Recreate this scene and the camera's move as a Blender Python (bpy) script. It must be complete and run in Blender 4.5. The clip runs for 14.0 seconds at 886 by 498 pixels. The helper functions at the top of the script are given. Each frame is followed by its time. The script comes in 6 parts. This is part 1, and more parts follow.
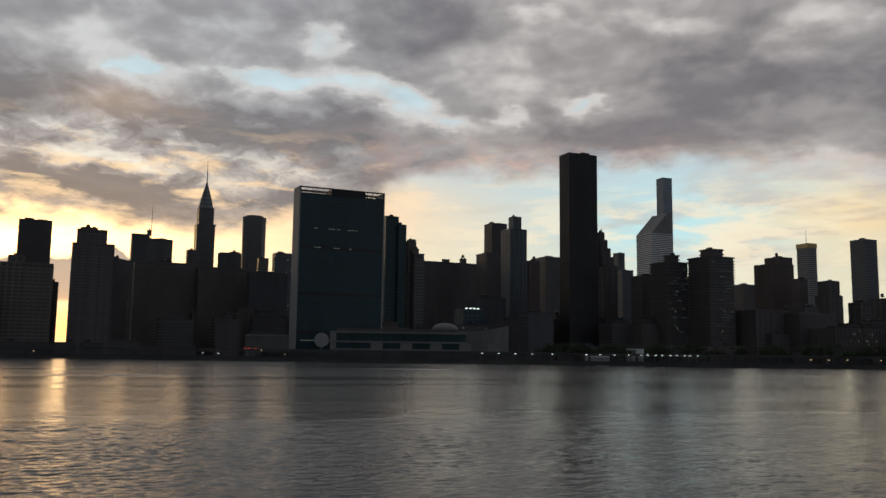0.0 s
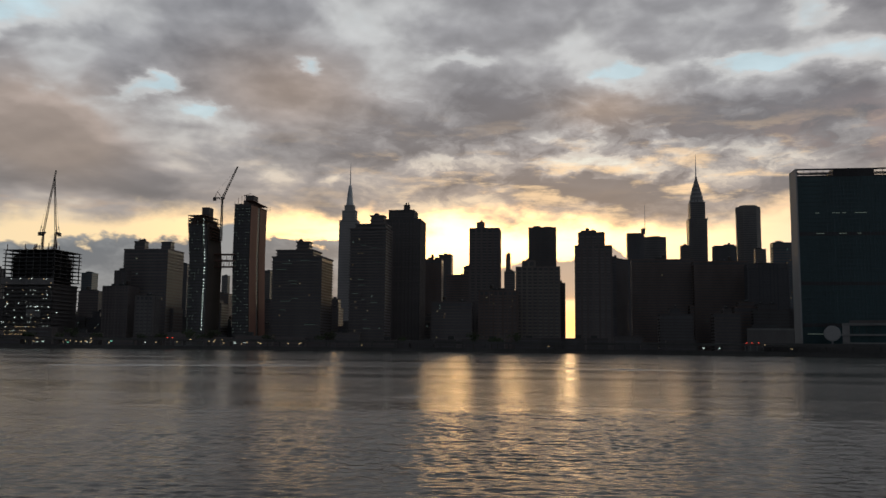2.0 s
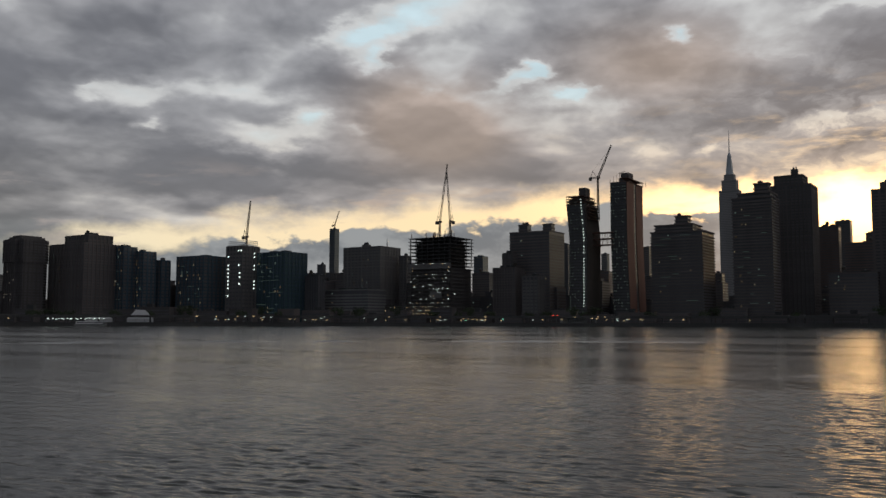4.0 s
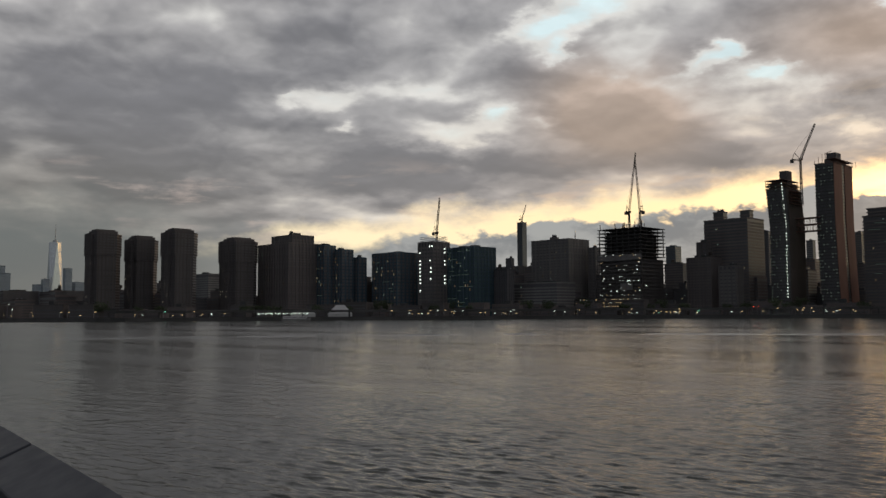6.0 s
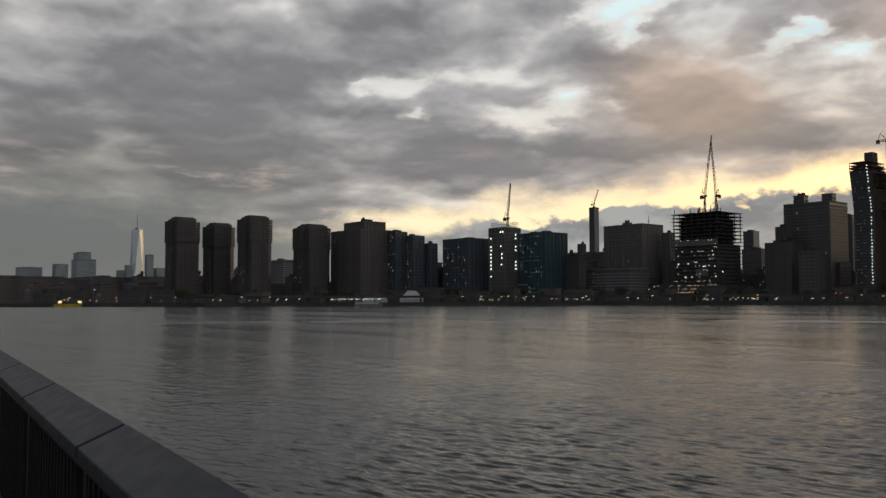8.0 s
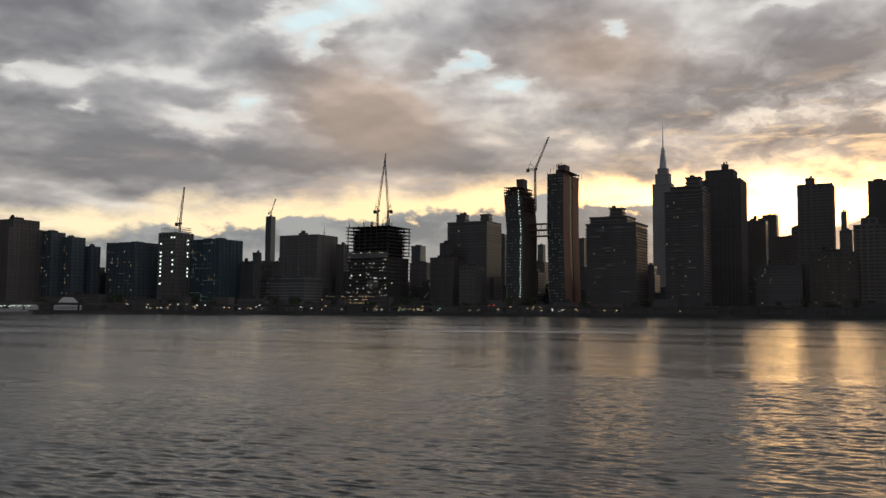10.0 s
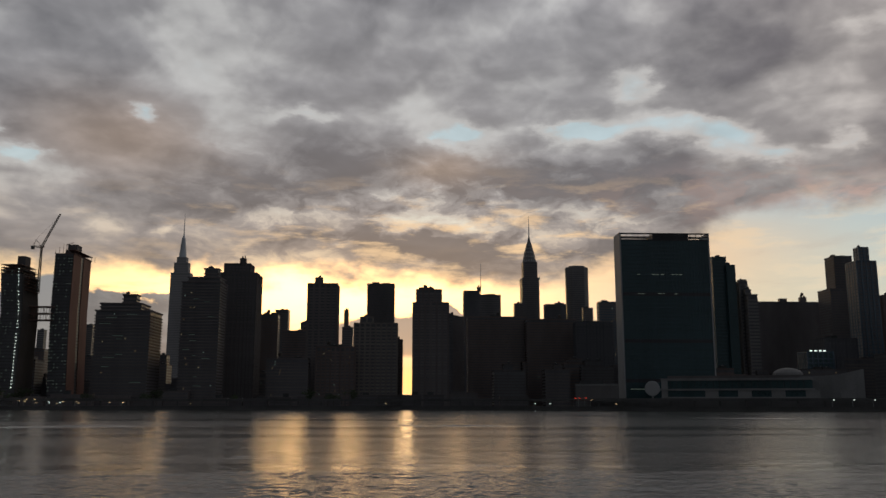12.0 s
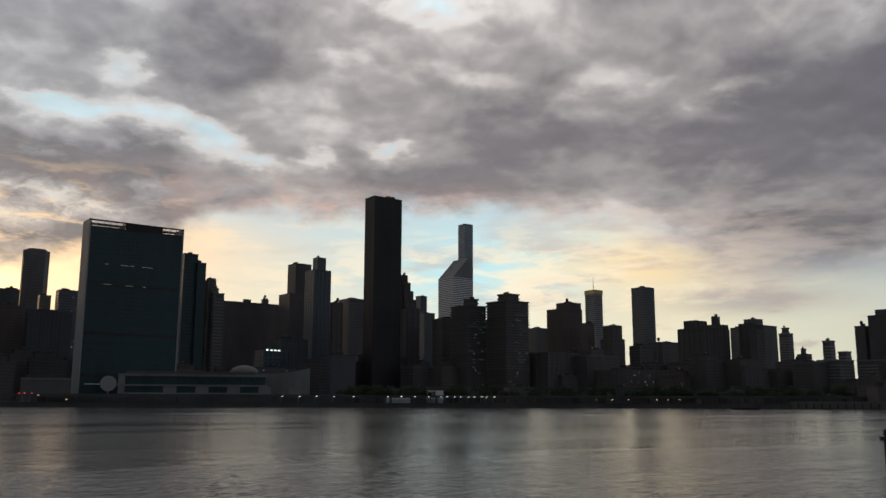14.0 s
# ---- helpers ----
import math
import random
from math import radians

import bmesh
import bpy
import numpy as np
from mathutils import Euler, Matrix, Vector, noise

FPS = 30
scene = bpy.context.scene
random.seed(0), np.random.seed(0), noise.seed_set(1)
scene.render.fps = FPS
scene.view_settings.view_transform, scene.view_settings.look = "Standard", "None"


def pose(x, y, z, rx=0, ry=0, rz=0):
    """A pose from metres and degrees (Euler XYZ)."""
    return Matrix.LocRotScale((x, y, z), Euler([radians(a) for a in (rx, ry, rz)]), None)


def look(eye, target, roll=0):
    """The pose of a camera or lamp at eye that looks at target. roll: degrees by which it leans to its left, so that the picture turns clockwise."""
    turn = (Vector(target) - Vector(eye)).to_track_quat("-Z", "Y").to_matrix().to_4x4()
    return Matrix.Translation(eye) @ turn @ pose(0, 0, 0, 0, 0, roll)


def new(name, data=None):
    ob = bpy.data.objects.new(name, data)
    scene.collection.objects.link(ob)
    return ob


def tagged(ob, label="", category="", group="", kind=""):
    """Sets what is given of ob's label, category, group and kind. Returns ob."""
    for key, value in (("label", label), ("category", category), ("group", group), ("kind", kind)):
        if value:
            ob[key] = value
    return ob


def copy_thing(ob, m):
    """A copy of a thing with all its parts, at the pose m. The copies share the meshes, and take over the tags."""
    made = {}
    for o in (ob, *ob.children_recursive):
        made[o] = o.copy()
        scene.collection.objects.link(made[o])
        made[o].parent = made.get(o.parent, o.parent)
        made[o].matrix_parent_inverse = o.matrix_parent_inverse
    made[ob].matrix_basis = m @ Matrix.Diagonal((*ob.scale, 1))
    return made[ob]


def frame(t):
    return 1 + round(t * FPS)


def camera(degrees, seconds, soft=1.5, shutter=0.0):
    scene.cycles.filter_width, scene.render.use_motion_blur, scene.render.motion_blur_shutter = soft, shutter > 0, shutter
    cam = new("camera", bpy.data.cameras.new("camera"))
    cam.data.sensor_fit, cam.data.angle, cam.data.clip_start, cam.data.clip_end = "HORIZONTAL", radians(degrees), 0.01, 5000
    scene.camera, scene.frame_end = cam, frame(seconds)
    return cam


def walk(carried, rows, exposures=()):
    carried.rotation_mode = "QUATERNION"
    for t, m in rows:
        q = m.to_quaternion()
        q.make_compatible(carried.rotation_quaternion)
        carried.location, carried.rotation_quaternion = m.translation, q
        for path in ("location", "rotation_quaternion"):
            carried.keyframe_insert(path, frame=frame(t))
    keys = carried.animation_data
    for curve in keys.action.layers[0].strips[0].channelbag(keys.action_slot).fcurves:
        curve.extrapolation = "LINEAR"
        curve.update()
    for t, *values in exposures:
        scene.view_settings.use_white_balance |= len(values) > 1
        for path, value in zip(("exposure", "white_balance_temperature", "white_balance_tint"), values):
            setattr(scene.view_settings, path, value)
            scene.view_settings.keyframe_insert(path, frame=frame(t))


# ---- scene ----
# The walk: the eye swings on a 0.4 m arm round a standing viewer on a river pier; +y runs along the streets of the far bank.
cam = camera(54.48, 14.0, soft=1.5)
EYE, ARM = 5.0, 0.4
ROWS = [
    (0.0, -23.90, 7.15, -0.73),
    (0.5, -16.50, 7.14, -0.22),
    (1.0, -9.01, 7.27, 0.04),
    (1.5, -0.61, 7.24, -0.10),
    (2.0, 8.33, 6.45, -0.58),
    (2.5, 16.38, 5.56, -0.71),
    (3.0, 24.24, 4.94, -0.38),
    (3.5, 29.37, 4.41, -0.28),
    (4.0, 33.26, 4.77, -0.09),
    (4.2, 35.03, 4.70, -0.05),
    (5.25, 42.40, 4.45, 0.18),
    (6.3, 46.83, 4.16, 0.38),
    (6.5, 47.43, 3.98, 0.41),
    (7.0, 49.14, 3.60, 0.35),
    (7.2, 49.87, 3.48, 0.33),
    (8.0, 50.50, 3.42, 0.18),
    (8.7, 46.80, 3.40, -0.08),
    (9.3, 39.65, 3.52, -0.30),
    (9.5, 36.66, 3.71, -0.36),
    (10.0, 29.08, 4.09, -0.39),
    (10.5, 20.83, 6.04, -0.96),
    (11.0, 13.80, 7.93, -0.87),
    (11.5, 5.74, 9.10, -0.52),
    (12.0, -2.39, 10.23, -0.06),
    (12.5, -11.07, 10.71, 0.20),
    (13.0, -20.21, 10.52, 0.16),
    (13.5, -28.44, 10.07, -0.38),
    (14.0, -36.91, 10.02, -0.15),
]


def swing(yaw):
    a = radians(yaw)
    return -ARM * math.sin(a), ARM * math.cos(a) - ARM


walk(cam, [(t, pose(*swing(yaw), EYE, 90 + pitch, roll, yaw)) for t, yaw, pitch, roll in ROWS],
     [(0.0, 0.08, 6450, 8), (1.5, 0.0, 6450, 9), (3.0, 0.0, 6450, 9), (4.2, 0.12, 6500, 9), (6.5, 0.34, 6850, 9), (7.2, 0.33, 6850, 9), (9.5, 0.47, 6850, 9), (10.5, 0.10, 6700, 10), (12.5, -0.2, 6600, 10), (14.0, 0.16, 6500, 9)])

# ---------------------------------------------------------------- sky and sun
SUN_BEARING, SUN_HEIGHT = 1.0, 3.0


class Nodes:
    """Short hand for shader node trees."""

    def __init__(self, tree):
        self.tree = tree
        tree.nodes.clear()

    def add(self, kind):
        return self.tree.nodes.new(kind)

    def put(self, socket, value):
        if isinstance(value, bpy.types.NodeSocket):
            self.tree.links.new(value, socket)
        else:
            socket.default_value = value

    def math(self, op, a, b=0.0, c=0.0, clamp=False):
        n = self.add("ShaderNodeMath")
        n.operation, n.use_clamp = op, clamp
        for i, v in enumerate((a, b, c)):
            self.put(n.inputs[i], v)
        return n.outputs[0]

    def vec(self, op, a, b=(0, 0, 0), out=0):
        n = self.add("ShaderNodeVectorMath")
        n.operation = op
        self.put(n.inputs[0], a)
        self.put(n.inputs[1], b)
        return n.outputs[out]

    def xyz(self, x, y, z):
        n = self.add("ShaderNodeCombineXYZ")
        for i, v in enumerate((x, y, z)):
            self.put(n.inputs[i], v)
        return n.outputs[0]

    def step(self, v, lo, hi, a=0.0, b=1.0):
        n = self.add("ShaderNodeMapRange")
        n.interpolation_type = "SMOOTHSTEP"
        for i, u in enumerate((v, lo, hi, a, b)):
            self.put(n.inputs[i], u)
        return n.outputs[0]

    def mix(self, f, a, b, mode="MIX"):
        n = self.add("ShaderNodeMix")
        n.data_type, n.blend_type = "RGBA", mode
        for s, v in zip((n.inputs[0], n.inputs[6], n.inputs[7]), (f, a, b)):
            if isinstance(v, tuple) and len(v) == 3:
                v = (*v, 1)
            self.put(s, v)
        return n.outputs[2]

    def noise(self, vector, scale, detail=4.0, rough=0.5, distort=0.0):
        n = self.add("ShaderNodeTexNoise")
        self.put(n.inputs["Vector"], vector)
        for k, v in (("Scale", scale), ("Detail", detail), ("Roughness", rough), ("Distortion", distort)):
            n.inputs[k].default_value = v
        return n.outputs["Fac"]


def make_sky():
    world = bpy.data.worlds.new("dusk_sky")
    scene.world = world
    world.use_nodes = True
    N = Nodes(world.node_tree)
    out = N.add("ShaderNodeOutputWorld")
    back = N.add("ShaderNodeBackground")
    N.tree.links.new(back.outputs[0], out.inputs[0])
    way = N.vec("NORMALIZE", N.add("ShaderNodeTexCoord").outputs["Generated"])
    sep = N.add("ShaderNodeSeparateXYZ")
    N.put(sep.inputs[0], way)
    x, y, z = sep.outputs
    bearing = N.math("DEGREES", N.math("ARCTAN2", N.math("MULTIPLY", x, -1.0), y))
    height = N.math("DEGREES", N.math("ARCSINE", z))
    spot = N.xyz(bearing, height, 0.0)
    # a slow warp, so that gaps and banks of cloud have torn outlines
    fray = N.vec("MULTIPLY", N.vec("SUBTRACT", N.xyz(N.noise(N.vec("MULTIPLY", spot, (0.22, 0.5, 0)), 1.0, 5, 0.55), N.noise(N.vec("MULTIPLY", N.vec("ADD", spot, (40, 9, 0)), (0.22, 0.5, 0)), 1.0, 5, 0.55), 0.0), (0.5, 0.5, 0)), (6.5, 3.2, 0))
    torn = N.vec("ADD", spot, fray)

    def patch(b, h, wide, tall, tilt=0.0, where=None):
        """A soft patch of sky round a bearing and a height, in degrees."""
        d = N.vec("SUBTRACT", where or spot, (b, h, 0))
        if tilt:
            r = N.add("ShaderNodeVectorRotate")
            r.rotation_type = "Z_AXIS"
            N.put(r.inputs["Vector"], d)
            r.inputs["Angle"].default_value = radians(tilt)
            d = r.outputs[0]
        d = N.vec("MULTIPLY", d, (1 / wide, 1 / tall, 0))
        return N.math("POWER", 2.718, N.math("MULTIPLY", N.vec("DOT_PRODUCT", d, d, 1), -1.0))

    # cloud cover: cells that flatten towards the horizon; a second sample towards the sun lights the edges
    flat = N.math("MULTIPLY", N.math("LOGARITHM", N.math("ADD", N.math("MAXIMUM", height, 0.0), 7.0), 2.718), 4.6)
    deck = N.xyz(N.math("MULTIPLY", bearing, 0.105), flat, N.math("MULTIPLY", N.math("ABSOLUTE", x), 0.5))

    def thickness(p):
        swirl = N.vec("MULTIPLY", N.xyz(N.noise(p, 1.6, 3), N.noise(N.vec("ADD", p, (7, 3, 1)), 1.6, 3), 0.0), (0.30, 0.22, 0))
        q = N.vec("ADD", p, swirl)
        a = N.noise(q, 0.95, 4, 0.48)
        b = N.noise(N.vec("ADD", q, (3, 9, 2)), 2.4, 6, 0.46)
        return N.math("ADD", N.math("MULTIPLY", a, 0.69), N.math("MULTIPLY", b, 0.31))

    n0 = thickness(deck)
    n1 = thickness(N.vec("ADD", deck, (0.0, -0.10, 0.0)))
    rim = N.math("SUBTRACT", n1, n0)
    n = N.math("ADD", N.math("MULTIPLY", N.math("SUBTRACT", n0, 0.5), 1.5), 0.56)
    puff = N.noise(N.vec("MULTIPLY", way, (14, 14, 26)), 1.0, 6, 0.55)
    bias = 0.0
    bias = N.math("ADD", bias, N.math("MULTIPLY", patch(-20.3, 21.8, 6.8, 2.59, 0, torn), 0.18))
    bias = N.math("ADD", bias, N.math("MULTIPLY", patch(-15.5, 20.7, 1.5, 1.3, 0, torn), -0.175))
    bias = N.math("ADD", bias, N.math("MULTIPLY", patch(-3.7, 17.8, 1.7, 0.61, 0, torn), -0.425))
    bias = N.math("ADD", bias, N.math("MULTIPLY", patch(0, 18.4, 4.5, 1.73, 0, torn), -0.1))
    bias = N.math("ADD", bias, N.math("MULTIPLY", patch(-11.6, 17.7, 2.6, 0.52, -5, torn), -0.325))
    bias = N.math("ADD", bias, N.math("MULTIPLY", patch(-18.1, 17.3, 4.9, 0.69, -12, torn), -0.375))
    bias = N.math("ADD", bias, N.math("MULTIPLY", patch(-24.3, 15.5, 2.1, 0.56, -10, torn), -0.35))
    bias = N.math("ADD", bias, N.math("MULTIPLY", patch(-5.3, 20, 5.6, 1.51, 0, torn), 0.1))
    bias = N.math("ADD", bias, N.math("MULTIPLY", patch(-7.4, 15.1, 6.4, 1.21, 0, torn), 0.12))
    bias = N.math("ADD", bias, N.math("MULTIPLY", patch(-16.7, 14.1, 7.5, 1.08, -5, torn), 0.13))
    bias = N.math("ADD", bias, N.math("MULTIPLY", patch(-32, 20, 5.6, 2.16, 0, torn), 0.1))
    bias = N.math("ADD", bias, N.math("MULTIPLY", patch(-33.1, 16.4, 1.3, 0.61, 0, torn), -0.275))
    bias = N.math("ADD", bias, N.math("MULTIPLY", patch(-39.5, 21, 3.4, 0.86, -10, torn), -0.2))
    bias = N.math("ADD", bias, N.math("MULTIPLY", patch(-48.4, 20.6, 2.3, 0.8, 0, torn), -0.12))
    bias = N.math("ADD", bias, N.math("MULTIPLY", patch(-44.6, 15.7, 8.3, 2.59, 0, torn), 0.14))
    bias = N.math("ADD", bias, N.math("MULTIPLY", patch(-32, 13.9, 7.5, 1.3, 0, torn), 0.12))
    bias = N.math("ADD", bias, N.math("MULTIPLY", patch(-46.2, 12.7, 5.6, 1.08, 0, torn), 0.1))
    bias = N.math("ADD", bias, N.math("MULTIPLY", patch(0.4, 11.8, 2.3, 0.69, 0, torn), -0.325))
    bias = N.math("ADD", bias, N.math("MULTIPLY", patch(-3.7, 11.9, 1.9, 0.61, 0, torn), -0.325))
    bias = N.math("ADD", bias, N.math("MULTIPLY", patch(-1.8, 10.2, 4.5, 1.04, 0, torn), 0.18))
    bias = N.math("ADD", bias, N.math("MULTIPLY", patch(-6.8, 12.2, 2.3, 0.65, 0, torn), -0.15))
    bias = N.math("ADD", bias, N.math("MULTIPLY", patch(-3.6, 8.5, 3, 0.43, 0, torn), 0.16))
    bias = N.math("ADD", bias, N.math("MULTIPLY", patch(25.5, 14.8, 1.9, 0.69, 0, torn), -0.35))
    bias = N.math("ADD", bias, N.math("MULTIPLY", patch(26.8, 16.4, 1.1, 0.61, 0, torn), -0.25))
    bias = N.math("ADD", bias, N.math("MULTIPLY", patch(18, 18.2, 0.8, 0.69, -30, torn), -0.3))
    bias = N.math("ADD", bias, N.math("MULTIPLY", patch(22.9, 20, 2.3, 1.08, 0, torn), -0.125))
    bias = N.math("ADD", bias, N.math("MULTIPLY", patch(16.5, 15.9, 5.6, 2.38, -25, torn), 0.18))
    bias = N.math("ADD", bias, N.math("MULTIPLY", patch(10.6, 14.1, 3.4, 1.3, 0, torn), 0.14))
    bias = N.math("ADD", bias, N.math("MULTIPLY", patch(6.9, 18.6, 2.6, 0.52, 0, torn), -0.3))
    bias = N.math("ADD", bias, N.math("MULTIPLY", patch(8.5, 12.2, 2.3, 0.61, 0, torn), -0.35))
    bias = N.math("ADD", bias, N.math("MULTIPLY", patch(15.7, 10.7, 0.9, 0.52, 0, torn), -0.275))
    bias = N.math("ADD", bias, N.math("MULTIPLY", patch(5.1, 21.2, 7.5, 1.73, 0, torn), 0.08))
    bias = N.math("ADD", bias, N.math("MULTIPLY", patch(5.7, 15.9, 4.1, 1.51, 0, torn), 0.15))
    bias = N.math("ADD", bias, N.math("MULTIPLY", patch(-3.9, 18, 1.3, 0.43, 0, torn), -0.325))
    bias = N.math("ADD", bias, N.math("MULTIPLY", patch(-11.2, 17.9, 2.6, 0.52, 0, torn), -0.3))
    bias = N.math("ADD", bias, N.math("MULTIPLY", patch(-15.7, 20.8, 1.1, 1.08, 0, torn), -0.225))
    bias = N.math("ADD", bias, N.math("MULTIPLY", patch(-0.4, 12.1, 2.3, 0.69, 0, torn), -0.35))
    bias = N.math("ADD", bias, N.math("MULTIPLY", patch(-3.1, 10.6, 3, 0.86, 0, torn), 0.18))
    bias = N.math("ADD", bias, N.math("MULTIPLY", patch(6, 10.9, 2.3, 0.78, 0, torn), 0.14))
    bias = N.math("ADD", bias, N.math("MULTIPLY", patch(-9.2, 12.4, 2.3, 0.61, 0, torn), -0.2))
    bias = N.math("ADD", bias, N.math("MULTIPLY", patch(-7, 14.7, 3.4, 0.95, 0, torn), 0.1))
    bias = N.math("ADD", bias, N.math("MULTIPLY", patch(37.4, 19.1, 4.5, 0.95, 20, torn), -0.375))
    bias = N.math("ADD", bias, N.math("MULTIPLY", patch(38.1, 17.3, 1.1, 0.69, 25, torn), -0.25))
    bias = N.math("ADD", bias, N.math("MULTIPLY", patch(41.9, 13.5, 2.3, 0.78, 0, torn), -0.275))
    bias = N.math("ADD", bias, N.math("MULTIPLY", patch(45.6, 11.6, 2.6, 0.61, 0, torn), -0.25))
    bias = N.math("ADD", bias, N.math("MULTIPLY", patch(48.1, 16.3, 6, 2.16, 0, torn), 0.08))
    bias = N.math("ADD", bias, N.math("MULTIPLY", patch(35.8, 13.6, 3.8, 1.95, -25, torn), 0.14))
    bias = N.math("ADD", bias, N.math("MULTIPLY", patch(27.6, 16.4, 2.1, 0.69, 25, torn), -0.338))
    bias = N.math("ADD", bias, N.math("MULTIPLY", patch(24.5, 15, 1.1, 0.56, 0, torn), -0.312))
    bias = N.math("ADD", bias, N.math("MULTIPLY", patch(46.1, 9, 9.8, 1.82, 0, torn), 0.24))
    bias = N.math("ADD", bias, N.math("MULTIPLY", patch(29.4, 11.1, 3.8, 1.3, 0, torn), 0.1))
    bias = N.math("ADD", bias, N.math("MULTIPLY", patch(17.6, 18, 0.8, 0.52, -30, torn), -0.25))
    bias = N.math("ADD", bias, N.math("MULTIPLY", patch(65.2, 14.9, 10.5, 3.03, 5, torn), 0.18))
    bias = N.math("ADD", bias, N.math("MULTIPLY", patch(71.8, 11, 5.6, 1.73, 0, torn), 0.08))
    bias = N.math("ADD", bias, N.math("MULTIPLY", patch(63, 10.0, 12, 3.0, 4, torn), 0.14))
    bias = N.math("ADD", bias, N.math("MULTIPLY", patch(53.6, 14, 2.3, 0.69, 10, torn), -0.325))
    bias = N.math("ADD", bias, N.math("MULTIPLY", patch(53, 12.6, 0.9, 0.39, 0, torn), -0.375))
    bias = N.math("ADD", bias, N.math("MULTIPLY", patch(55.8, 14, 1.3, 0.35, 20, torn), -0.25))
    bias = N.math("ADD", bias, N.math("MULTIPLY", patch(46.7, 14.6, 4.9, 0.52, 0, torn), -0.15))
    bias = N.math("ADD", bias, N.math("MULTIPLY", patch(42.3, 13.4, 1.5, 0.56, 0, torn), -0.312))
    bias = N.math("ADD", bias, N.math("MULTIPLY", patch(44.4, 12.1, 4.5, 0.56, 0, torn), -0.163))
    bias = N.math("ADD", bias, N.math("MULTIPLY", patch(38.8, 12.5, 0.9, 0.52, 0, torn), -0.188))
    bias = N.math("ADD", bias, N.math("MULTIPLY", patch(52.4, 17.3, 6.8, 1.73, 0, torn), 0.04))
    bias = N.math("ADD", bias, N.math("MULTIPLY", patch(39, 18.8, 2.3, 0.78, 15, torn), -0.312))
    bias = N.math("ADD", bias, N.math("MULTIPLY", patch(37.6, 17.2, 0.9, 0.56, 20, torn), -0.25))
    bias = N.math("ADD", bias, N.math("MULTIPLY", patch(29, 15.8, 1.1, 0.61, 20, torn), -0.275))
    bias = N.math("ADD", bias, N.math("MULTIPLY", patch(26.9, 16.5, 1.1, 0.56, 0, torn), -0.275))
    bias = N.math("ADD", bias, N.math("MULTIPLY", patch(24.6, 14.9, 0.9, 0.56, 0, torn), -0.3))
    bias = N.math("ADD", bias, N.math("MULTIPLY", patch(33.7, 12.3, 4.5, 2.16, -25, torn), 0.12))
    bias = N.math("ADD", bias, N.math("MULTIPLY", patch(50.5, 8.9, 11.3, 1.38, 3, torn), 0.22))
    bias = N.math("ADD", bias, N.math("MULTIPLY", patch(-35.5, 25.5, 4.5, 0.78, 0, torn), -0.35))
    bias = N.math("ADD", bias, N.math("MULTIPLY", patch(-30.4, 22.5, 1.5, 0.69, 0, torn), -0.2))
    bias = N.math("ADD", bias, N.math("MULTIPLY", patch(-22.7, 21.5, 4.9, 1.73, 0, torn), 0.14))
    bias = N.math("ADD", bias, N.math("MULTIPLY", patch(-20.7, 17.4, 3.4, 0.56, -15, torn), -0.35))
    bias = N.math("ADD", bias, N.math("MULTIPLY", patch(-12.7, 17.9, 1.5, 0.39, -5, torn), -0.35))
    bias = N.math("ADD", bias, N.math("MULTIPLY", patch(-28.2, 15.9, 1.3, 0.39, 0, torn), -0.25))
    bias = N.math("ADD", bias, N.math("MULTIPLY", patch(-34.2, 16.7, 1.1, 0.56, 0, torn), -0.25))
    bias = N.math("ADD", bias, N.math("MULTIPLY", patch(-45, 18.0, 9, 2.6, -4, torn), 0.16))
    bias = N.math("ADD", bias, N.math("MULTIPLY", patch(-56.8, 19.6, 2.3, 0.61, 0, torn), -0.25))
    bias = N.math("ADD", bias, N.math("MULTIPLY", patch(-45.3, 17.7, 7.5, 1.64, 0, torn), 0.12))
    bias = N.math("ADD", bias, N.math("MULTIPLY", patch(-56.3, 16.3, 6.8, 1.73, 0, torn), 0.13))
    bias = N.math("ADD", bias, N.math("MULTIPLY", patch(-41.4, 14.1, 9.4, 0.95, -4, torn), 0.13))
    bias = N.math("ADD", bias, N.math("MULTIPLY", patch(-58.4, 12.2, 3, 0.56, 0, torn), -0.175))
    bias = N.math("ADD", bias, N.math("MULTIPLY", patch(-63.2, 19.9, 3, 2.59, 0, torn), 0.1))
    bias = N.math("ADD", bias, N.math("MULTIPLY", patch(-60, 18.5, 8, 4, 0, torn), 0.16))
    bias = N.math("ADD", bias, N.math("MULTIPLY", patch(-61, 10.5, 6, 1.2, -6, torn), 0.12))
    bias = N.math("ADD", bias, N.math("MULTIPLY", patch(-36, 13.2, 5, 0.6, -4, torn), -0.15))
    bias = N.math("ADD", bias, N.math("MULTIPLY", patch(-48, 12.2, 5, 0.8, -8, torn), -0.2))
    bias = N.math("ADD", bias, N.math("MULTIPLY", patch(47, 18.5, 15, 4.5, 0, torn), -0.06))
    bias = N.math("ADD", bias, N.math("MULTIPLY", patch(13, 22.5, 15, 3.6, 0, torn), -0.10))
    # small broken puffs in the low west
    crumbs = N.noise(N.vec("MULTIPLY", torn, (0.32, 0.62, 0)), 1.0, 6, 0.58, 0.3)
    bias = N.math("ADD", bias, N.math("MULTIPLY", N.math("MULTIPLY", N.math("SUBTRACT", crumbs, 0.47), 1.7), patch(-4, 12, 21, 4.2)))
    dens = N.math("ADD", n, bias)

    # torn underside of the deck: clear band over the roofs
    edge = N.math("ADD", height, N.math("MULTIPLY", N.math("SUBTRACT", puff, 0.5), 4.5))
    top = N.add("ShaderNodeFloatCurve")
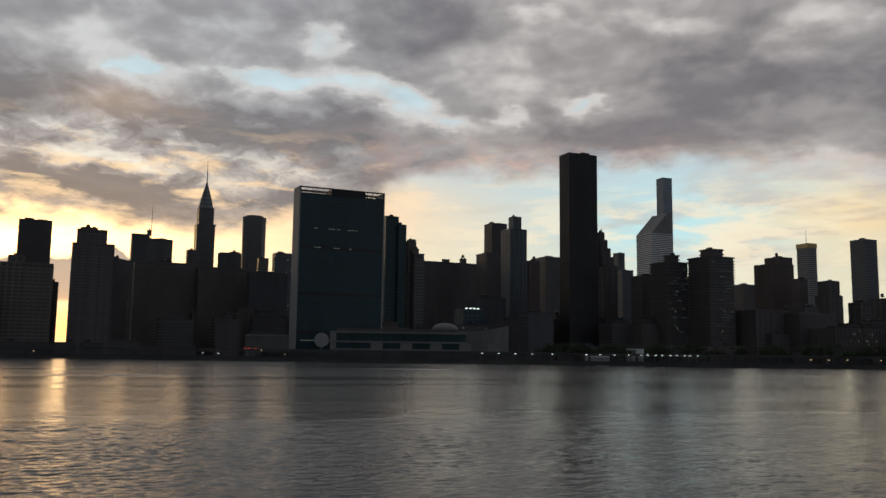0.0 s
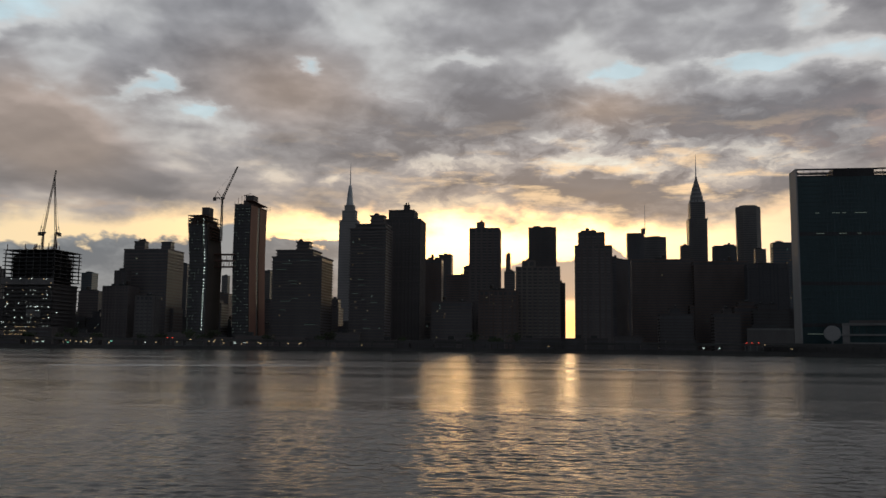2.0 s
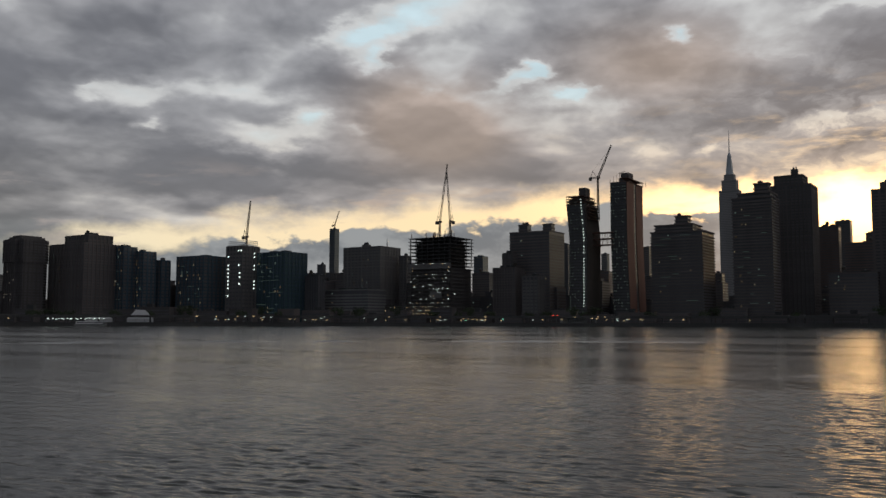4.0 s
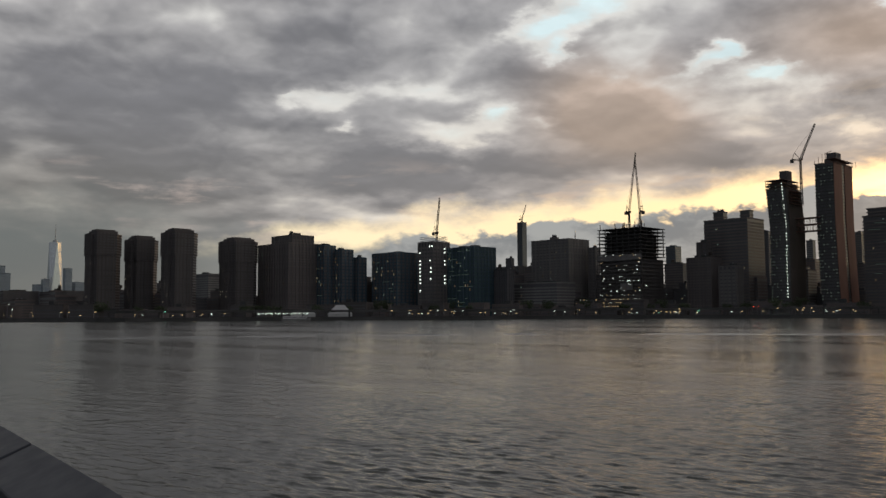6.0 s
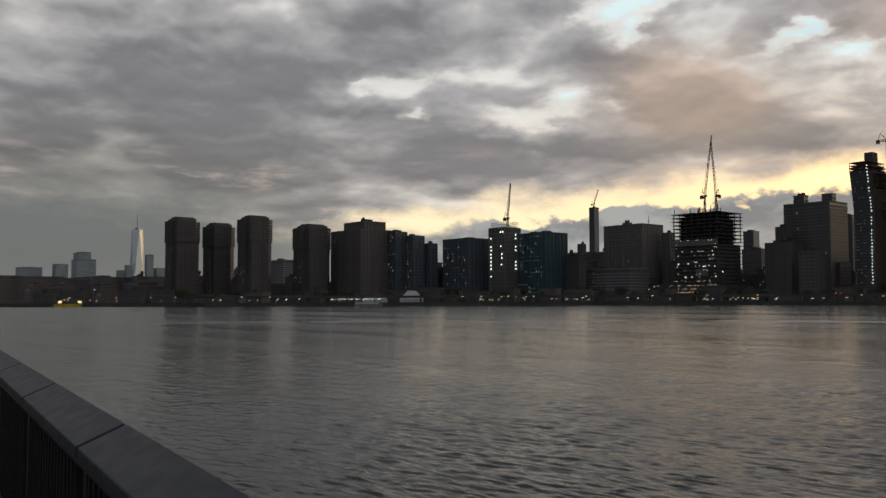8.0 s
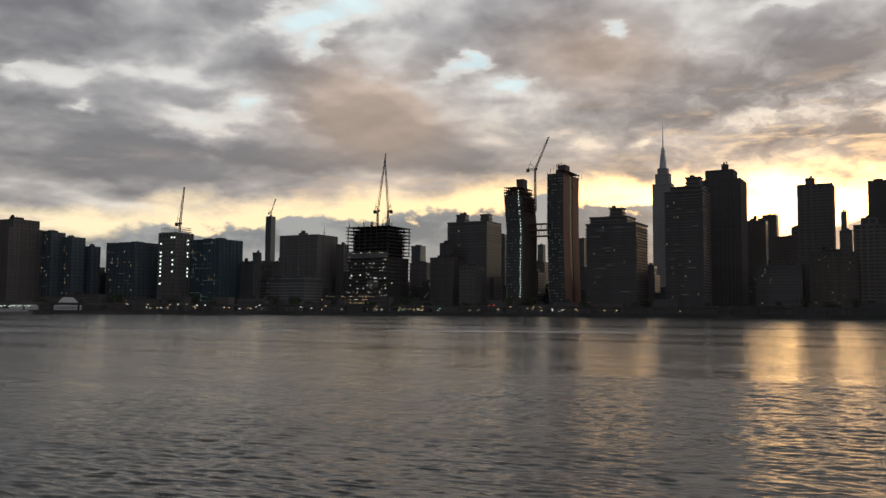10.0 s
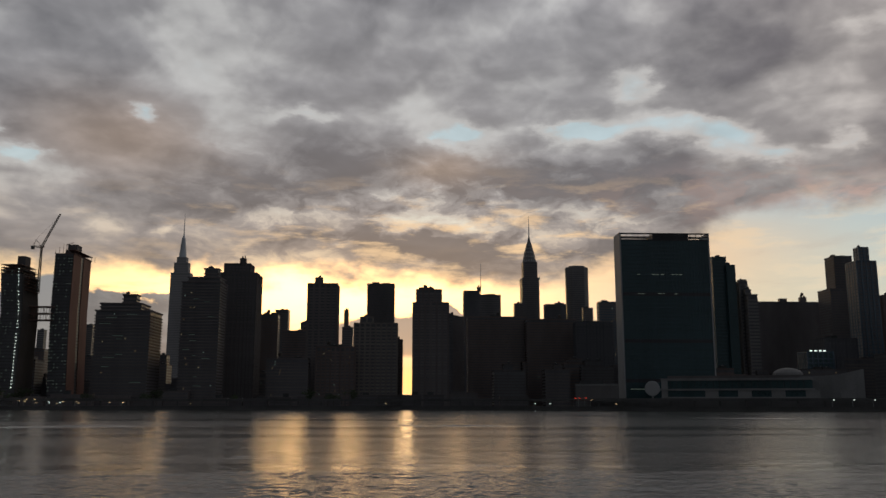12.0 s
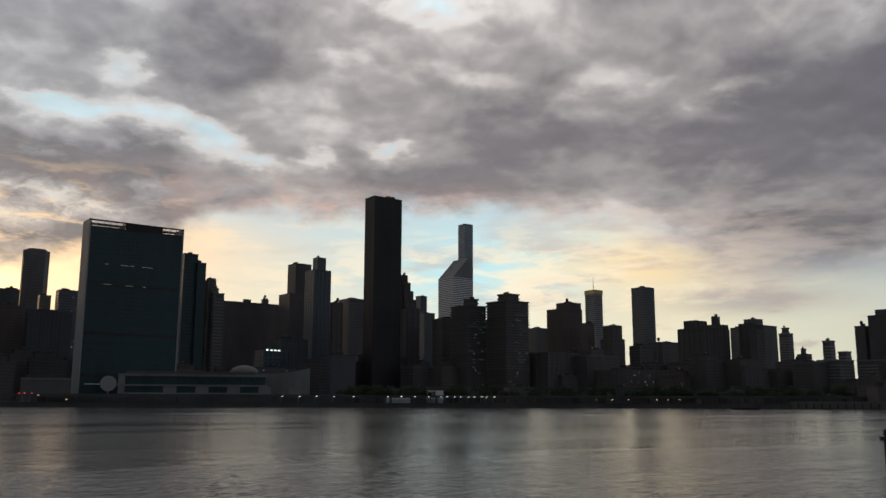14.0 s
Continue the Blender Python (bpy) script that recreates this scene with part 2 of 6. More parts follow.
    curve = top.mapping.curves[0]
    BAND = ((-75, 9.0), (-58, 9.0), (-50, 11.0), (-42, 12.6), (-34, 13.0), (-24, 12.2), (-14, 9.6), (-6, 8.3), (6, 8.7), (19, 8.6), (32, 8.1), (44, 7.1), (52, 6.1), (59, 5.0), (64, 3.6), (76, 2.2))
    while len(curve.points) < len(BAND):
        curve.points.new(0.5, 0.5)
    for p, (b, h) in zip(curve.points, BAND):
        p.location = ((b + 90) / 180, h / 20)
    top.mapping.update()
    N.put(top.inputs["Value"], N.math("DIVIDE", N.math("ADD", bearing, 90.0), 180.0))
    limit = N.math("MULTIPLY", top.outputs[0], 20.0)
    under = N.step(N.math("SUBTRACT", limit, edge), -0.6, 1.3)
    under = N.math("MULTIPLY", under, N.step(N.math("ABSOLUTE", bearing), 76.0, 95.0, 1.0, 0.0))

    # colours
    near = patch(6, 6, 34, 9)
    core = patch(6, 7.3, 12, 2.9)
    warm = patch(20, 7, 42, 6)
    clear = N.mix(N.step(height, 3.0, 15.0), (0.72, 0.70, 0.55), (0.40, 0.56, 0.68))
    clear = N.mix(warm, clear, (0.99, 0.73, 0.42))
    clear = N.mix(patch(-40, 8.6, 8.5, 3.0, 0, torn), clear, (0.47, 0.74, 0.80))
    clear = N.mix(patch(-51, 8.6, 7, 3.2, 0, torn), clear, (0.90, 0.70, 0.42))
    clear = N.mix(patch(-61, 9.0, 6.5, 1.5), clear, (0.29, 0.29, 0.32))
    clear = N.mix(patch(-57, 6.2, 5, 0.8), clear, (0.46, 0.43, 0.38))
    clear = N.mix(patch(-16, 9.5, 7, 2.2), clear, (0.98, 0.68, 0.42))
    clear = N.mix(1.0, clear, N.mix(core, (0, 0, 0), (3.7, 1.95, 0.58)), "ADD")
    tan = N.math("ADD", patch(19, 16.5, 6, 2.6, 0), N.math("ADD", patch(35, 14, 4.5, 2.6), N.math("ADD", patch(-2.5, 15.6, 3.2, 1.3), patch(33, 12, 5, 2.5))), clamp=True)
    low_warm = N.math("MULTIPLY", near, N.step(height, 17.0, 7.0))
    pale = N.mix(N.step(bearing, -8.0, -34.0), (0.53, 0.535, 0.54), (0.58, 0.54, 0.52))
    pale = N.mix(low_warm, pale, (0.86, 0.63, 0.39))
    north = N.step(bearing, -8.0, -34.0)
    mid = N.mix(north, (0.305, 0.305, 0.325), (0.330, 0.303, 0.300))
    south = N.math("MULTIPLY", N.step(bearing, 46.0, 74.0), N.step(height, 14.0, 6.5, 0.12, 0.92))
    mid = N.mix(N.math("MULTIPLY", low_warm, 0.7), mid, (0.43, 0.32, 0.25))
    mid = N.mix(N.math("MULTIPLY", tan, 0.75), mid, (0.45, 0.35, 0.295))
    dark = N.mix(N.math("MULTIPLY", low_warm, 0.6), N.mix(north, (0.150, 0.152, 0.172), (0.170, 0.155, 0.168)), (0.23, 0.19, 0.17))
    dark = N.mix(N.math("MULTIPLY", tan, 0.85), dark, (0.31, 0.245, 0.21))
    cloud = N.mix(N.step(dens, 0.32, 0.58), pale, mid)
    cloud = N.mix(N.step(dens, 0.50, 0.84), cloud, dark)
    open_sky = N.mix(N.step(height, 4.0, 12.0), (0.64, 0.62, 0.56), (0.51, 0.635, 0.69))
    open_sky = N.mix(low_warm, open_sky, (1.55, 1.12, 0.62))
    deck_col = N.mix(N.step(dens, 0.02, 0.35), open_sky, cloud)
    shine = N.step(rim, -0.12, 0.12, 0.89, 1.13)
    deck_col = N.mix(1.0, deck_col, N.xyz(shine, shine, shine), "MULTIPLY")
    # last sun on the torn northern edge of the deck
    deck_col = N.mix(N.math("MULTIPLY", N.step(crumbs, 0.40, 0.62), N.math("MULTIPLY", patch(-33, 12.2, 15, 1.5, -4, torn), 0.6)), deck_col, (0.70, 0.47, 0.40))
    # thicker, duller deck towards the south
    deck_col = N.mix(south, deck_col, N.mix(1.0, deck_col, (0.74, 0.71, 0.645), "MULTIPLY"))
    sky = N.mix(under, deck_col, clear)
    # thin streaks and low far cumulus inside the clear band
    streak = N.noise(N.vec("MULTIPLY", spot, (0.15, 0.66, 0)), 1.0, 7, 0.58, 0.2)
    haze = N.mix(near, (0.42, 0.36, 0.35), (0.62, 0.40, 0.22))
    sky = N.mix(N.math("MULTIPLY", N.math("MULTIPLY", N.step(streak, 0.54, 0.68), N.step(height, 11.0, 7.0, 0.0, 0.6)), N.math("SUBTRACT", 1.0, N.math("MULTIPLY", core, 0.8))), sky, haze)
    veil = N.math("MULTIPLY", N.step(streak, 0.44, 0.60), N.math("MULTIPLY", patch(-50, 9.5, 17, 3.5), 0.6))
    sky = N.mix(veil, sky, (0.52, 0.42, 0.385))
    gleam = N.noise(N.vec("MULTIPLY", spot, (0.20, 0.80, 0)), 1.0, 6, 0.6, 0.25)
    sky = N.mix(N.math("MULTIPLY", N.step(gleam, 0.50, 0.66), N.math("MULTIPLY", patch(-5, 10.6, 18, 2.8), 0.88)), sky, (1.02, 0.71, 0.42))
    sky = N.mix(N.math("MULTIPLY", N.step(gleam, 0.46, 0.60), N.math("MULTIPLY", patch(-40, 7.6, 15, 3.4), 0.75)), sky, (0.95, 0.80, 0.58))
    tops = N.add("ShaderNodeFloatCurve")
    curve = tops.mapping.curves[0]
    BANK = ((-75, 1.0), (-6, 0.5), (-2.5, 6.8), (0, 6.0), (8, 5.3), (13, 6.2), (18, 7.2), (24, 7.3), (30, 6.7), (38, 5.9), (48, 5.0), (58, 5.0), (66, 6.6), (76, 7.4))
    while len(curve.points) < len(BANK):
        curve.points.new(0.5, 0.5)
    for p, (b, h) in zip(curve.points, BANK):
        p.location = ((b + 90) / 180, h / 20)
    tops.mapping.update()
    N.put(tops.inputs["Value"], N.math("DIVIDE", N.math("ADD", bearing, 90.0), 180.0))
    bank_top = N.math("ADD", N.math("MULTIPLY", N.math("SUBTRACT", puff, 0.5), 5.0), N.math("MULTIPLY", tops.outputs[0], 20.0))
    soft = N.step(bearing, 46.0, 62.0, 0.0, 2.2)
    low = N.step(N.math("SUBTRACT", bank_top, height), N.math("SUBTRACT", -0.12, soft), N.math("ADD", 0.28, soft))
    low = N.math("MULTIPLY", low, N.math("SUBTRACT", 1.0, N.math("MULTIPLY", N.step(height, 3.3, 2.9), N.step(N.math("ABSOLUTE", bearing), 9.0, 3.0))))
    grey = N.mix(N.step(puff, 0.40, 0.60), (0.130, 0.150, 0.182), (0.255, 0.272, 0.295))
    grey = N.mix(patch(0, 4, 10, 3), grey, (0.32, 0.29, 0.28))
    grey = N.mix(N.step(bearing, 48.0, 66.0), grey, (0.105, 0.118, 0.128))
    sky = N.mix(N.math("MULTIPLY", low, 0.98), sky, grey)
    sky = N.mix(N.math("MULTIPLY", patch(-2.0, 1.4, 3.0, 1.3), 0.95), sky, (2.0, 1.05, 0.24))
    # overhead sky out of view: dimmed southward, brightened northward to set the water's brightness
    lean = N.step(x, -0.80, 0.50, 0.36, 1.5)
    sky = N.mix(N.step(height, 20.0, 32.0), sky, N.mix(1.0, sky, N.xyz(lean, lean, lean), "MULTIPLY"))
    # the eastern half of the sky is already dim
    facing = N.vec("DOT_PRODUCT", way, (-math.sin(radians(20)), math.cos(radians(20)), 0), 1)
    sky = N.mix(1.0, sky, N.mix(N.step(facing, -0.35, 0.45), (0.48, 0.54, 0.62), (1, 1, 1)), "MULTIPLY")
    air = N.add("ShaderNodeTexSky")
    air.sky_type, air.sun_disc = "NISHITA", False
    air.sun_elevation, air.sun_rotation = radians(SUN_HEIGHT), radians(-SUN_BEARING)
    sky = N.mix(1.0, sky, N.mix(0.008, (0, 0, 0), air.outputs[0]), "ADD")
    N.put(back.inputs[0], sky)
    back.inputs[1].default_value = 1.0


make_sky()
sun = new("sun", bpy.data.lights.new("sun", "SUN"))
sun.data.energy, sun.data.angle, sun.data.color = 0.1, radians(20), (1.0, 0.62, 0.30)
sun.matrix_world = look((0, 0, 0), (math.sin(radians(SUN_BEARING)), -math.cos(radians(SUN_BEARING)), -math.tan(radians(SUN_HEIGHT))))

# ---------------------------------------------------------------- materials
def surface(name, base, rough=0.7, metal=0.0, vary=0.3, grain=0.5, bump=0.0, spec=0.2):
    """A wall-like material: two scales of staining, slight relief."""
    m = bpy.data.materials.new(name)
    m.use_nodes = True
    N = Nodes(m.node_tree)
    out = N.add("ShaderNodeOutputMaterial")
    p = N.add("ShaderNodeBsdfPrincipled")
    N.tree.links.new(p.outputs[0], out.inputs[0])
    at = N.add("ShaderNodeTexCoord").outputs["Object"]
    big = N.noise(N.vec("MULTIPLY", at, (1, 1, 0.25)), 0.06 * grain, 4, 0.6)
    fine = N.noise(at, 1.6 * grain, 5, 0.6)
    own = N.add("ShaderNodeObjectInfo").outputs["Random"]
    f = N.math("ADD", N.math("MULTIPLY", big, 0.6), N.math("ADD", N.math("MULTIPLY", fine, 0.3), N.math("MULTIPLY", own, 0.1)))
    lo, hi = tuple(c * (1 - vary) for c in base), tuple(min(1, c * (1 + vary)) for c in base)
    N.put(p.inputs["Base Color"], N.mix(N.step(f, 0.3, 0.7), lo, hi))
    N.put(p.inputs["Roughness"], N.step(fine, 0.2, 0.8, rough * 0.85, min(1, rough * 1.15)))
    p.inputs["Metallic"].default_value = metal
    p.inputs["Specular IOR Level"].default_value = spec
    if bump:
        b = N.add("ShaderNodeBump")
        b.inputs["Distance"].default_value = bump
        b.inputs["Strength"].default_value = 0.6
        N.put(b.inputs["Height"], fine)
        N.put(p.inputs["Normal"], b.outputs[0])
    return m


def glow(name, colour, strength):
    m = bpy.data.materials.new(name)
    m.use_nodes = True
    N = Nodes(m.node_tree)
    out = N.add("ShaderNodeOutputMaterial")
    e = N.add("ShaderNodeEmission")
    e.inputs[0].default_value = (*colour, 1)
    e.inputs[1].default_value = strength
    N.tree.links.new(e.outputs[0], out.inputs[0])
    return m


def river_material():
    m = bpy.data.materials.new("river_water")
    m.use_nodes = True
    N = Nodes(m.node_tree)
    out = N.add("ShaderNodeOutputMaterial")
    p = N.add("ShaderNodeBsdfPrincipled")
    N.tree.links.new(p.outputs[0], out.inputs[0])
    at = N.add("ShaderNodeTexCoord").outputs["Object"]
    p.inputs["Base Color"].default_value = (0.032, 0.035, 0.031, 1)
    p.inputs["IOR"].default_value = 1.333
    calm = N.noise(N.vec("MULTIPLY", at, (0.12, 1.0, 1)), 0.03, 5, 0.62)
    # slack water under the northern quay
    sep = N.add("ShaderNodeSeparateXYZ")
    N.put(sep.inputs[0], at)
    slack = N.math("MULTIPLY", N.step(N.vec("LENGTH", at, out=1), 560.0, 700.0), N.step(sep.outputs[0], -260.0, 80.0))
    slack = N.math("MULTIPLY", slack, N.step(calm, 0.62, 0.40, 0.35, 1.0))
    rough = N.step(calm, 0.32, 0.58, 0.12, 0.23)
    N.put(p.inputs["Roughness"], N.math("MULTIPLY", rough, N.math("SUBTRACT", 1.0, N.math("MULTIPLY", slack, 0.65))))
    ripple = N.noise(N.vec("MULTIPLY", at, (0.35, 1.0, 1)), 3.2, 2, 0.5, 0.3)
    b = N.add("ShaderNodeBump")
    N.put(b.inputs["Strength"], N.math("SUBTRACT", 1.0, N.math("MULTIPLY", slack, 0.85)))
    b.inputs["Distance"].default_value = 0.042
    N.put(b.inputs["Height"], ripple)
    N.put(p.inputs["Normal"], b.outputs[0])
    return m


BRICK = surface("dark_brown_brick", (0.138, 0.121, 0.116), 0.85)
STONE = surface("grey_limestone", (0.145, 0.138, 0.133), 0.8)
PALE = surface("pale_concrete", (0.20, 0.197, 0.192), 0.8)
WHITE = surface("white_marble", (0.30, 0.30, 0.295), 0.6, vary=0.1)
DARK = surface("dark_masonry", (0.105, 0.096, 0.094), 0.85)
BLACK = surface("bronze_black_metal", (0.048, 0.046, 0.048), 0.4, 0.4)
# limestone, its base colour paled for the haze in front of the masted tower
LIME = surface("hazed_limestone", (0.29, 0.275, 0.27), 0.85, vary=0.12)
NICKEL = surface("dull_nickel_steel", (0.13, 0.13, 0.13), 0.5, 0.4)
# blue-grey of the distance haze, put into the far towers' wall colour
HAZE = surface("hazed_tower_wall", (0.33, 0.37, 0.40), 0.5, vary=0.12)
RUSSET = surface("russet_brick", (0.138, 0.108, 0.097), 0.85)
TAN_BRICK = surface("tan_brick", (0.165, 0.146, 0.130), 0.85)
SOOT = surface("sooty_grey_masonry", (0.098, 0.098, 0.104), 0.85)
GIRDER = surface("painted_dark_steel", (0.07, 0.065, 0.06), 0.6, 0.2)
STEEL = surface("grey_steel", (0.35, 0.36, 0.37), 0.4, 0.8)
RUST = surface("rusty_steel", (0.16, 0.10, 0.08), 0.7, 0.2)
COPPER = surface("copper_panels", (0.19, 0.105, 0.08), 0.75, 0.1, spec=0.15)
# matte dark tone for the shade inside open floors
FLOOR_SHADE = surface("dark_floor_shade", (0.085, 0.075, 0.068), 0.9, spec=0.1)
GLASS = surface("dark_window_glass", (0.092, 0.09, 0.093), 0.3, 0.0, 0.3, spec=0.3)
GREEN = surface("green_tinted_glass", (0.028, 0.056, 0.060), 0.3, 0.0, 0.4, spec=0.3)
BLUE = surface("blue_grey_glass", (0.070, 0.102, 0.128), 0.25, 0.1, 0.3, spec=0.5)
GOLD = surface("gilded_panels", (0.65, 0.48, 0.22), 0.5, 0.3)
ASPHALT = surface("asphalt", (0.05, 0.05, 0.052), 0.9)
CONCRETE = surface("quay_concrete", (0.09, 0.088, 0.085), 0.9, bump=0.05)
LEAF = surface("dark_foliage", (0.045, 0.06, 0.03), 0.9, vary=0.5, grain=2)
BARK = surface("bark", (0.08, 0.065, 0.05), 0.9, grain=3)
TENT = surface("white_canvas", (0.75, 0.74, 0.73), 0.8, vary=0.06)
YELLOW = surface("yellow_boat_paint", (0.55, 0.40, 0.06), 0.5)
ROOFING = surface("roof_felt", (0.07, 0.07, 0.07), 0.95)
TIMBER = surface("tarred_timber", (0.06, 0.05, 0.042), 0.85, grain=4, bump=0.02)
CAPPING = surface("blue_grey_anodised_metal", (0.055, 0.058, 0.070), 0.55, 0.3, 0.12, grain=6)
LAMP_WHITE = glow("cool_white_lamp", (0.85, 1.0, 0.92), 1.3)
LAMP_WARM = glow("warm_lamp", (1.0, 0.72, 0.38), 0.9)
LAMP_RED = glow("red_lamp", (1.0, 0.08, 0.04), 1.2)
LAMP_GREEN = glow("green_lamp", (0.3, 1.0, 0.7), 1.2)
WINDOW_LIT = glow("lit_room_window", (1.0, 0.86, 0.55), 0.12)
WINDOW_DIM = glow("curtained_room_window", (1.0, 0.72, 0.45), 0.05)
WINDOW_COOL = glow("office_tube_window", (0.72, 1.0, 0.90), 0.075)
STRIP_COOL = glow("dim_office_floor", (0.66, 0.95, 0.85), 0.036)
WATER = river_material()


# ---------------------------------------------------------------- building helpers
def box(bm, x0, x1, y0, y1, z0, z1):
    v = [bm.verts.new((x, y, z)) for z in (z0, z1) for x, y in ((x0, y0), (x1, y0), (x1, y1), (x0, y1))]
    for f in ((3, 2, 1, 0), (4, 5, 6, 7), (0, 1, 5, 4), (1, 2, 6, 5), (2, 3, 7, 6), (3, 0, 4, 7)):
        bm.faces.new([v[i] for i in f])


def prism(bm, bottom, top):
    """A closed solid between two rings of as many points."""
    a, b = [bm.verts.new(p) for p in bottom], [bm.verts.new(p) for p in top]
    k = len(a)
    bm.faces.new(a[::-1])
    bm.faces.new(b)
    for i in range(k):
        bm.faces.new((a[i], a[(i + 1) % k], b[(i + 1) % k], b[i]))


def ring(x, y, z, r, k=12, ry=None, turn=0.0):
    return [(x + r * math.cos(2 * math.pi * i / k + turn), y + (ry or r) * math.sin(2 * math.pi * i / k + turn), z) for i in range(k)]


def rod(bm, a, b, r, k=6, r2=None):
    a, b = Vector(a), Vector(b)
    q = (b - a).to_track_quat("Z", "Y")
    loops = [[bm.verts.new(p + q @ Vector((s * math.cos(2 * math.pi * i / k), s * math.sin(2 * math.pi * i / k), 0))) for i in range(k)] for p, s in ((a, r), (b, r2 or r))]
    bm.faces.new(loops[0][::-1])
    bm.faces.new(loops[1])
    for i in range(k):
        bm.faces.new((loops[0][i], loops[0][(i + 1) % k], loops[1][(i + 1) % k], loops[1][i]))


def mesh_of(name, bm, material):
    me = bpy.data.meshes.new(name)
    bm.to_mesh(me)
    bm.free()
    me.materials.append(material)
    return me


def part(name, bm, material, parent, label=""):
    ob = new(name, mesh_of(name, bm, material))
    ob.parent = parent
    return tagged(ob, label)


def shared(name, me, parent, x, y, z):
    ob = new(name, me)
    ob.parent = parent
    ob.location = (x, y, z)
    return ob


def box_mesh(name, dx, dy, dz, material):
    bm = bmesh.new()
    box(bm, -dx / 2, dx / 2, -dy / 2, dy / 2, 0, dz)
    return mesh_of(name, bm, material)


def thing(name, label, category, x, y, z=0.0, group="", kind=""):
    ob = new(name)
    ob.location = (x, y, z)
    ob.empty_display_size = 1
    return tagged(ob, label, category, group, kind)


LAND = 3.0
# wall, window, storey height, share of a storey that is wall, pier spacing, how far bands stand out, how far piers stand out
STYLES = {
    "brick": (BRICK, GLASS, 3.1, 0.58, 5.2, 0.20, 0.28),
    "stone": (STONE, GLASS, 3.6, 0.55, 6.0, 0.2, 0.35),
    "pale": (PALE, GLASS, 3.3, 0.5, 0, 0.3, 0.2),
    "white": (WHITE, GLASS, 3.6, 0.6, 0, 0.3, 0.2),
    "dark": (DARK, GLASS, 3.1, 0.55, 5.5, 0.25, 0.35),
    "glass": (BLUE, GLASS, 3.8, 0.28, 6.0, 0.12, 0.18),
    "green": (BLUE, GREEN, 4.4, 0.3, 6.0, 0.15, 0.2),
    "bands": (BRICK, GLASS, 3.0, 0.42, 0, 0.9, 0.4),
    "black": (BLACK, BLACK, 3.4, 0.25, 2.6, 0.08, 0.08),
    "stripe": (TENT, GLASS, 3.9, 0.55, 0, 0.15, 0.2),
    "lime": (LIME, PALE, 3.8, 0.55, 0, 0.2, 0.3),
    "teal": (GREEN, GREEN, 3.8, 0.3, 0, 0.12, 0.1),
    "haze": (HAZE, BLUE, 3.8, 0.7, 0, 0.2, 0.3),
    "core": (STONE, GLASS, 4.2, 0.55, 5.0, 0.25, 0.3),
}


def fronts(style, key):
    """The wall of one building: the style's own measures, varied from house to house."""
    wall, pane, high, share, gap, out, pout = STYLES[style]
    if style in ("brick", "dark", "stone"):
        rng = random.Random(int(key * 10))
        wall = rng.choice({"brick": (BRICK, RUSSET, SOOT, BRICK), "dark": (DARK, SOOT, BRICK), "stone": (STONE, TAN_BRICK, STONE)}[style])
        high, share = high * rng.uniform(0.95, 1.12), share * rng.uniform(0.82, 1.15)
        gap = rng.choice((0, gap * 0.75, gap, gap * 1.35))
        out, pout = out * rng.uniform(0.6, 1.6), pout * rng.uniform(0.6, 1.3)
    return wall, pane, high, share, gap, out, pout


def storeys(root, tier, style, z0, name="spandrel", joined=False):
    """Window core, floor bands, piers and parapet of one box-shaped tier, in the frame of root."""
    wall, pane, high, share, gap, out, pout = fronts(style, root.location.x)
    x0, x1, y0, deep, top = tier
    cx, cy, w = (x0 + x1) / 2 - root.location.x, y0 + deep / 2 - root.location.y, x1 - x0
    bm = bmesh.new()
    box(bm, cx - w / 2 + out, cx + w / 2 - out, cy - deep / 2 + out, cy + deep / 2 - out, z0, top - 0.4)
    part("window_wall", bm, pane, root)
    n = max(1, int((top - z0 - 1.2) / high))
    far = joined or y0 > 1000 or abs(x0) > 1000
    if far:
        bm = bmesh.new()
        for i in range(n):
            box(bm, cx - w / 2, cx + w / 2, cy - deep / 2, cy + deep / 2, z0 + i * high, z0 + i * high + high * share)
        tagged(part(name, bm, wall, root), kind="stuff")
    else:
        me = box_mesh(name, w, deep, high * share, wall)
        for i in range(n):
            shared(name, me, root, cx, cy, z0 + i * high)
    if gap and not far:
        sides = (-1,) if abs((x0 + x1) / 2) < 60 else (-1, 1)
        k = max(2, round(w / gap))
        me = box_mesh("pier", 0.32 * gap if gap > 3 else 0.5, pout + 0.3, top - z0 - 0.4, wall)
        for i in range(k + 1):
            shared("pier", me, root, cx - w / 2 + 0.5 + (w - 1) * i / k, cy - deep / 2 + out / 2 - pout / 2, z0)
        s = 1 if (x0 + x1) / 2 < 0 else -1
        k = max(2, round(deep / gap))
        me = box_mesh("pier", pout + 0.3, 0.32 * gap if gap > 3 else 0.5, top - z0 - 0.4, wall)
        for i in range(1, k + 1):
            shared("pier", me, root, cx + s * (w / 2 - out / 2 + pout / 2), cy - deep / 2 + 0.5 + (deep - 1) * i / k, z0)
    bm = bmesh.new()
    box(bm, cx - w / 2 - 0.12, cx + w / 2 + 0.12, cy - deep / 2 - 0.12, cy + deep / 2 + 0.12, top - 1.5, top)
    part("parapet", bm, wall, root)
    return n, high, share


